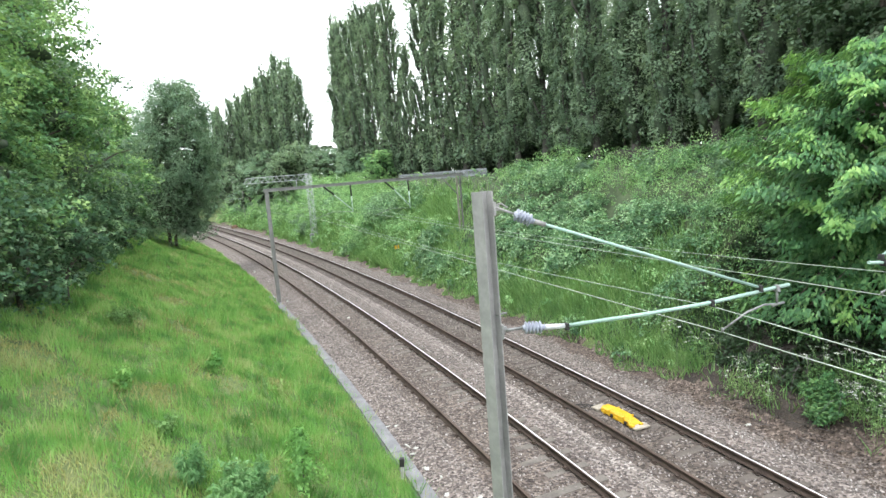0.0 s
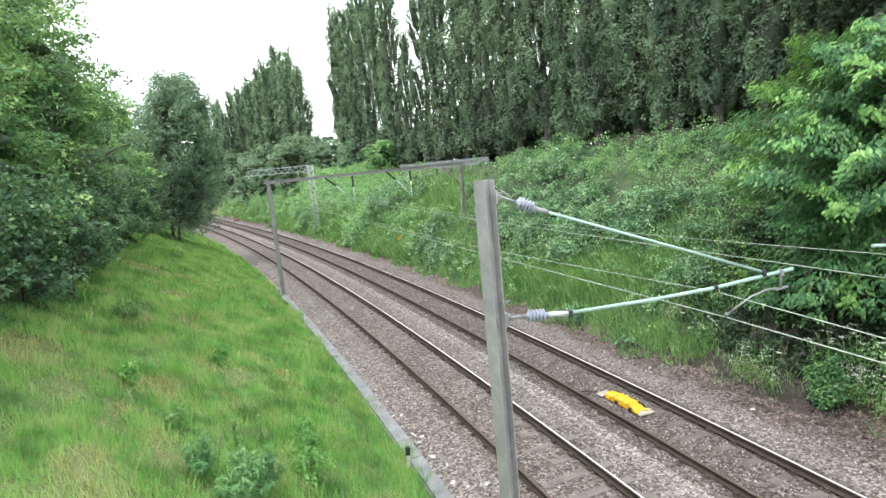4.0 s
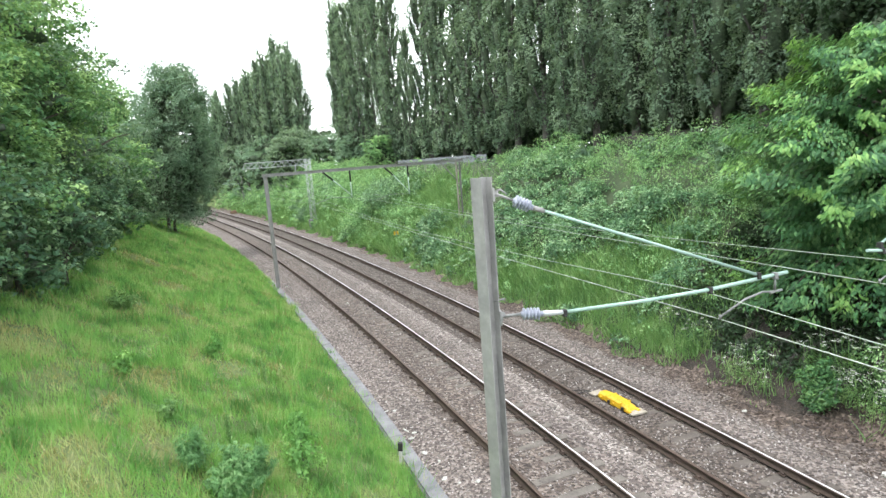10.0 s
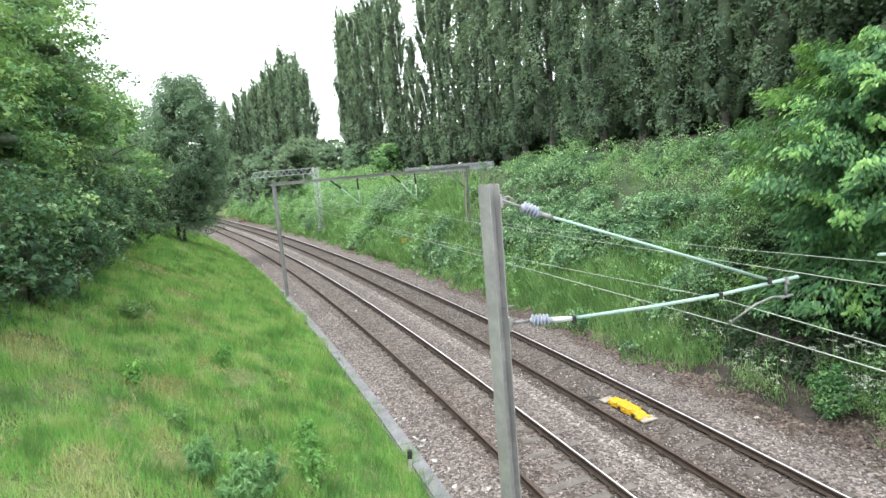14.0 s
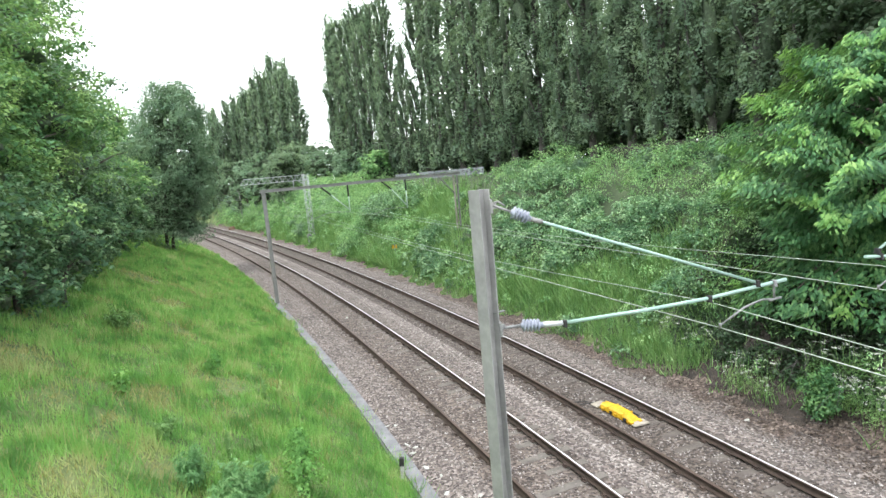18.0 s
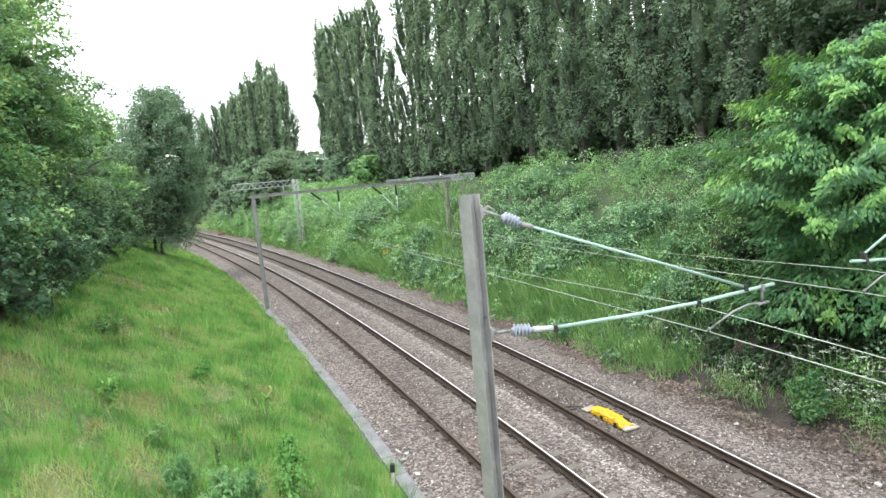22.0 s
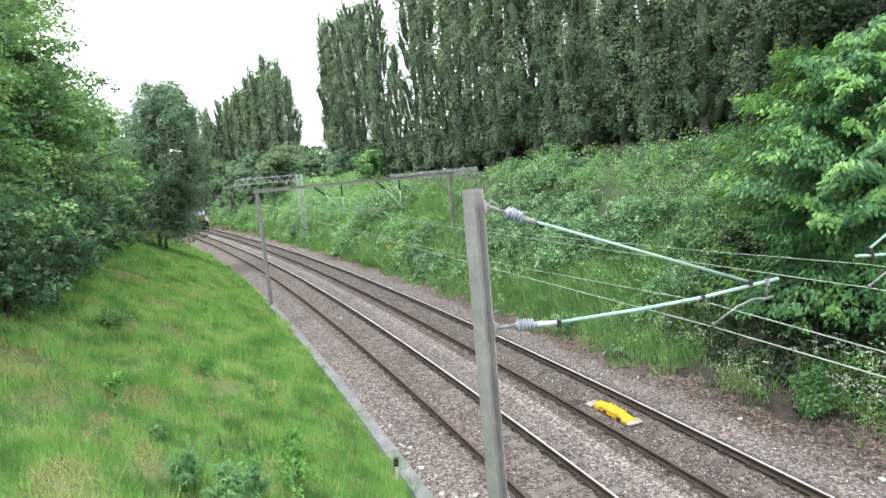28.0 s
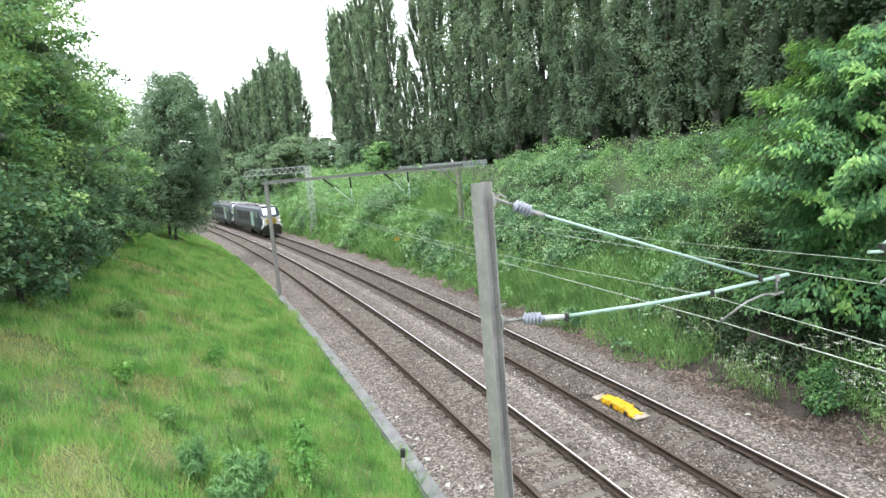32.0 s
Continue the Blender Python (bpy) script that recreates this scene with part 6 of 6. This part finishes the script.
def dead_leaves():
    """Brown dead leaves over the stones and the litter along the bank foot."""
    rng = np.random.RandomState(98)
    n = 14000
    s, u = 7.5 + 26 * rng.rand(n) ** 1.4, 5.75 + 2.6 * rng.rand(n) ** 0.8
    x, y = plan(s, u)
    p = np.stack([x, y, ground_z(s, u) + rng.uniform(0.005, 0.04, n)], 1)
    v, f = leaf_arrays(p, np.array([0, 0, 1.0]) + rng.normal(size=(n, 3)) * 0.35, 0.06 * rng.uniform(0.5, 1.4, n), rng, 0.6)
    tagged(new("dead_leaf_litter", mesh_arrays("dead_leaf_litter", v, f, [DEAD_LEAF])), "brown dead leaves strewn along the bank foot", "leaves", kind="stuff")


dead_leaves()


# ---- the train: two diesel locomotives ----
LOCO_BLUE = plain("dark_blue_paint", (0.018, 0.028, 0.046), (0.036, 0.052, 0.080), 0.8, 0.45, 0.0, 0.0, 0.0, 8.0)
LOCO_YELLOW = plain("dull_yellow_panel", (0.26, 0.19, 0.03), (0.42, 0.32, 0.06), 1.0, 0.5, 0, 0, 0, 10.0)
LOCO_AQUA = plain("pale_green_panel", (0.30, 0.46, 0.41), (0.44, 0.60, 0.54), 1.0, 0.4, 0, 0, 0, 10.0)
LOCO_ROOF = plain("light_grey_roof", (0.48, 0.49, 0.50), (0.66, 0.67, 0.68), 0.8, 0.45, 0.1, 0, 0, 8.0)
LOCO_UNDER = plain("black_underframe", (0.012, 0.012, 0.012), (0.04, 0.037, 0.034), 2.0, 0.8, 0, 0.1, 0.01, 12.0)
LOCO_WHITE = plain("white_front_plate", (0.60, 0.60, 0.58), (0.78, 0.78, 0.76), 1.0, 0.4, 0, 0, 0, 10.0)


def glass_material():
    m, n, l, b = mat("cab_glass")
    b.inputs["Base Color"].default_value = (0.03, 0.035, 0.04, 1)
    b.inputs["Roughness"].default_value = 0.04
    b.inputs["Specular IOR Level"].default_value = 1.0
    b.inputs["Metallic"].default_value = 0.75
    b.inputs["Base Color"].default_value = (0.55, 0.60, 0.64, 1)
    return m


def lamp_material():
    m, n, l, b = mat("lit_headlight")
    b.inputs["Emission Color"].default_value = (1.0, 0.97, 0.9, 1)
    b.inputs["Emission Strength"].default_value = 5.0
    return m


LOCO_SIZE = 0.94
CAB_GLASS, LIT = glass_material(), lamp_material()


def body_section(x, half, low, top, shoulder):
    return [(x, -half, low), (x, -half, top - shoulder), (x, -half * 0.86, top - shoulder * 0.4), (x, -half * 0.5, top), (x, half * 0.5, top), (x, half * 0.86, top - shoulder * 0.4), (x, half, top - shoulder), (x, half, low)]


def wedge(bm, pts, x0, x1):
    """A thin plate between x0 and x1 with an outline of (y, z)."""
    r0 = [bm.verts.new((x0, y, z)) for y, z in pts]
    r1 = [bm.verts.new((x1, y, z)) for y, z in pts]
    n = len(pts)
    for k in range(n):
        bm.faces.new((r0[k], r0[(k + 1) % n], r1[(k + 1) % n], r1[k]))
    bm.faces.new(r0[::-1])
    bm.faces.new(r1)
    bmesh.ops.recalc_face_normals(bm, faces=bm.faces)
    return bm


def locomotive(label, lit):
    th = empty("locomotive", Matrix.Diagonal((LOCO_SIZE, LOCO_SIZE, 0.98, 1)), label, "locomotive", "train")
    secs = []
    half_body = ((10.25, 1.02, 1.0, 2.25, 0.25), (10.0, 1.14, 0.85, 2.48, 0.3), (9.2, 1.28, 0.85, 3.50, 0.6), (8.4, 1.345, 0.85, 3.62, 0.72))
    for x, half, low, top, sh in [(-q[0], *q[1:]) for q in half_body] + list(half_body[::-1]):
        secs.append(body_section(x, half, low, top, sh))
    part("body", loft(bmesh.new(), secs), LOCO_BLUE, th, "dark blue painted body")
    for d in (1, -1):
        tilt = Matrix.Translation((d * 9.62, 0, 2.98)) @ Matrix.Rotation(d * math.radians(-38), 4, 'Y')
        bm = bmesh.new()
        box(bm, (0, 0, 0), (0.05, 1.62, 1.04), tilt, 0.015)
        ws = part("windscreen", bm, CAB_GLASS, th, "windscreen reflecting the white sky")
        bm = bmesh.new()
        box(bm, (0.03 * d, 0, 0), (0.03, 0.07, 1.08), tilt)
        part("pillar", bm, LOCO_BLUE, ws)
        bm = bmesh.new()
        box(bm, (0.05 * d, 0.35, -0.2), (0.02, 0.03, 0.62), tilt @ Matrix.Rotation(0.4, 4, 'X'))
        part("wiper", bm, LOCO_UNDER, ws)
        bm = bmesh.new()
        box(bm, (d * 10.24, 0, 1.72), (0.05, 1.9, 1.05), None, 0.02)
        part("nose_panel", bm, LOCO_UNDER, th, "black nose panel")
        bm = bmesh.new()
        lathe(bm, (0, 0, 0), (d * 0.09, 0, 0), [(0, 0.50), (0.7, 0.48), (1, 0.42)], 24)
        bmesh.ops.scale(bm, vec=(1, 1.35, 0.92), verts=bm.verts)
        bmesh.ops.translate(bm, vec=(d * 10.27, 0, 1.88), verts=bm.verts)
        part("front_panel", bm, LOCO_YELLOW, th, "dull yellow oval warning panel")
        # white slanting plates in a star round the yellow panel
        for sy in (-1, 1):
            x0, x1 = d * 10.26, d * 10.31
            part("upper_wing", wedge(bmesh.new(), [(sy * 0.46, 2.22), (sy * 0.62, 1.72), (sy * 0.92, 1.84), (sy * 1.24, 2.52), (sy * 0.84, 2.34)], x0, x1), LOCO_WHITE, th, "white slanting front plate")
            part("lower_wing", wedge(bmesh.new(), [(sy * 0.44, 1.60), (sy * 0.62, 1.80), (sy * 1.00, 1.76), (sy * 1.36, 1.02), (sy * 0.84, 1.32)], x0, x1 + d * 0.02), LOCO_WHITE, th, "white slanting front plate")
            bm = bmesh.new()
            box(bm, (0, 0, 0), (0.34, 0.86, 0.66), Matrix.Translation((d * 10.20, sy * 0.66, 1.02)) @ Matrix.Rotation(sy * math.radians(26), 4, 'X'), 0.12)
            part("lower_fairing", bm, LOCO_UNDER, th, "black rounded lower corner fairing")
            if d == 1 and lit:
                part("headlight", lathe(bmesh.new(), (10.24, sy * 0.98, 1.86), (10.33, sy * 0.98, 1.86), [(0, 0.06), (0.6, 0.06), (1, 0.04)], 12), LIT, th, "lit white headlight")
            bm = bmesh.new()
            lathe(bm, (d * 10.2, sy * 0.87, 1.05), (d * 10.75, sy * 0.87, 1.05), [(0, 0.13), (0.6, 0.12), (0.62, 0.09), (0.9, 0.09), (0.91, 0.25), (1, 0.24)], 12)
            part("buffer", bm, LOCO_UNDER, th)
        bm = bmesh.new()
        box(bm, (d * 10.12, 0, 0.60), (0.42, 2.2, 0.62), None, 0.05)
        part("snow_plough", bm, LOCO_UNDER, th)
        for sy in (-1, 1):
            bm = bmesh.new()
            box(bm, (d * 8.5, sy * 1.335, 2.62), (0.72, 0.03, 0.56), None, 0.01)
            part("side_window", bm, CAB_GLASS, th)
            bm = bmesh.new()
            box(bm, (d * 7.7, sy * 1.35, 2.15), (0.72, 0.03, 2.2), None, 0.01)
            dr = part("cab_door", bm, LOCO_BLUE, th)
            bm = bmesh.new()
            box(bm, (d * 7.7, sy * 1.372, 2.78), (0.5, 0.02, 0.6))
            part("door_window", bm, CAB_GLASS, dr)
            if d == 1:
                bm = bmesh.new()
                box(bm, (5.6, sy * 1.355, 2.05), (1.5, 0.02, 1.75), None, 0.006)
                part("side_panel", bm, LOCO_AQUA, th, "pale green body panel")
            bm = bmesh.new()
            box(bm, (d * 4.6, sy * 1.34, 1.02), (9.2, 0.05, 0.42), None, 0.01)
            part("sole_bar", bm, LOCO_UNDER, th, "black sole bar")
            for k in range(4):
                bm = bmesh.new()
                box(bm, (d * (0.6 + k * 1.1), sy * 1.352, 2.4), (0.9, 0.02, 1.15), None, 0.006)
                part("grille", bm, LOCO_UNDER, th)
    bm = bmesh.new()
    for x, w in ((-6.0, 2.6), (-2.2, 2.2), (1.6, 2.6), (5.6, 3.0)):
        box(bm, (x, 0, 3.62), (w, 1.5, 0.06), None, 0.02)
    part("roof_hatches", bm, LOCO_UNDER, th, "black roof hatches")
    for x, w in ((6.9, 0.8), (3.6, 0.9), (0.2, 0.7), (-3.8, 1.0), (-7.0, 0.8)):
        bm = bmesh.new()
        box(bm, (x, 0.1, 3.65), (w * 1.5, 1.3, 0.08), None, 0.02)
        part("roof_cover", bm, LOCO_ROOF, th, "light grey roof cover")
    for x in (-4.1, -0.3, 3.6):
        part("roof_fan", lathe(bmesh.new(), (x, 0, 3.56), (x, 0, 3.72), [(0, 0.55), (0.8, 0.55), (1, 0.48)], 16), LOCO_UNDER, th)
    for d in (1, -1):
        bm = bmesh.new()
        box(bm, (d * 8.6, 0, 3.62), (1.3, 1.6, 0.08), None, 0.02)
        part("cab_roof", bm, LOCO_ROOF, th, "light grey cab roof")
    bm = bmesh.new()
    box(bm, (0, 0, 0.62), (5.6, 2.4, 0.75), None, 0.08)
    part("fuel_tank", bm, LOCO_UNDER, th)
    for d in (1, -1):
        bm = bmesh.new()
        for sy in (-1, 1):
            box(bm, (d * 6.6, sy * 1.02, 0.66), (4.1, 0.16, 0.36), None, 0.03)
        box(bm, (d * 6.6, 0, 0.66), (0.5, 2.0, 0.3), None, 0.03)
        part("bogie_frame", bm, LOCO_UNDER, th)
    sets = []
    for x in (-8.0, -5.2, 5.2, 8.0):
        w = part("wheelset", tube(bmesh.new(), [(0, -1.0, 0), (0, 1.0, 0)], 0.09, 8), LOCO_UNDER, th)
        w.location = (x, 0, 0.55)
        for sy in (-1, 1):
            wh = bmesh.new()
            lathe(wh, (0, sy * 0.68, 0), (0, sy * 0.82, 0), [(0, 0.57), (0.2, 0.57), (0.25, 0.55), (1, 0.545)], 24)
            for k in range(5):
                a = k * 1.2566
                box(wh, (math.cos(a) * 0.3, sy * 0.825, math.sin(a) * 0.3), (0.1, 0.02, 0.1))
            part("wheel", wh, RUST, w)
        sets.append((w, x))
    return th, sets


LEAD, LEAD_SETS = locomotive("dark blue diesel locomotive with lit headlights and yellow front", True)
SECOND, SECOND_SETS = locomotive("dark blue diesel locomotive coupled behind the first", False)


def loco_pose(front):
    """The pose of a locomotive whose nose stands at distance front along the right-hand track."""
    mid = front + 10.7 * LOCO_SIZE
    a = rail_place(mid - 6.6 * LOCO_SIZE, SIX, 0.0)
    b = rail_place(mid + 6.6 * LOCO_SIZE, SIX, 0.0)
    d = a - b
    return Matrix.Translation((a + b) / 2) @ Matrix.Rotation(math.atan2(d.y, d.x), 4, 'Z')


def motions():
    speed = 11.6
    times = [k * 0.5 for k in range(65)]
    nose = [88.5 - speed * (t - 30.5) for t in times]
    walk(LEAD, [(t, loco_pose(n)) for t, n in zip(times, nose)])
    walk(SECOND, [(t, loco_pose(n + 21.6 * LOCO_SIZE)) for t, n in zip(times, nose)])
    turn = speed / (0.545 * LOCO_SIZE)
    spin = [(k / 15, k / 15 * turn) for k in range(481)]
    for sets in (LEAD_SETS, SECOND_SETS):
        for w, x in sets:
            walk(w, [(t, Matrix.Translation((x, 0, 0.55)) @ Matrix.Rotation(a, 4, 'Y')) for t, a in spin])


motions()
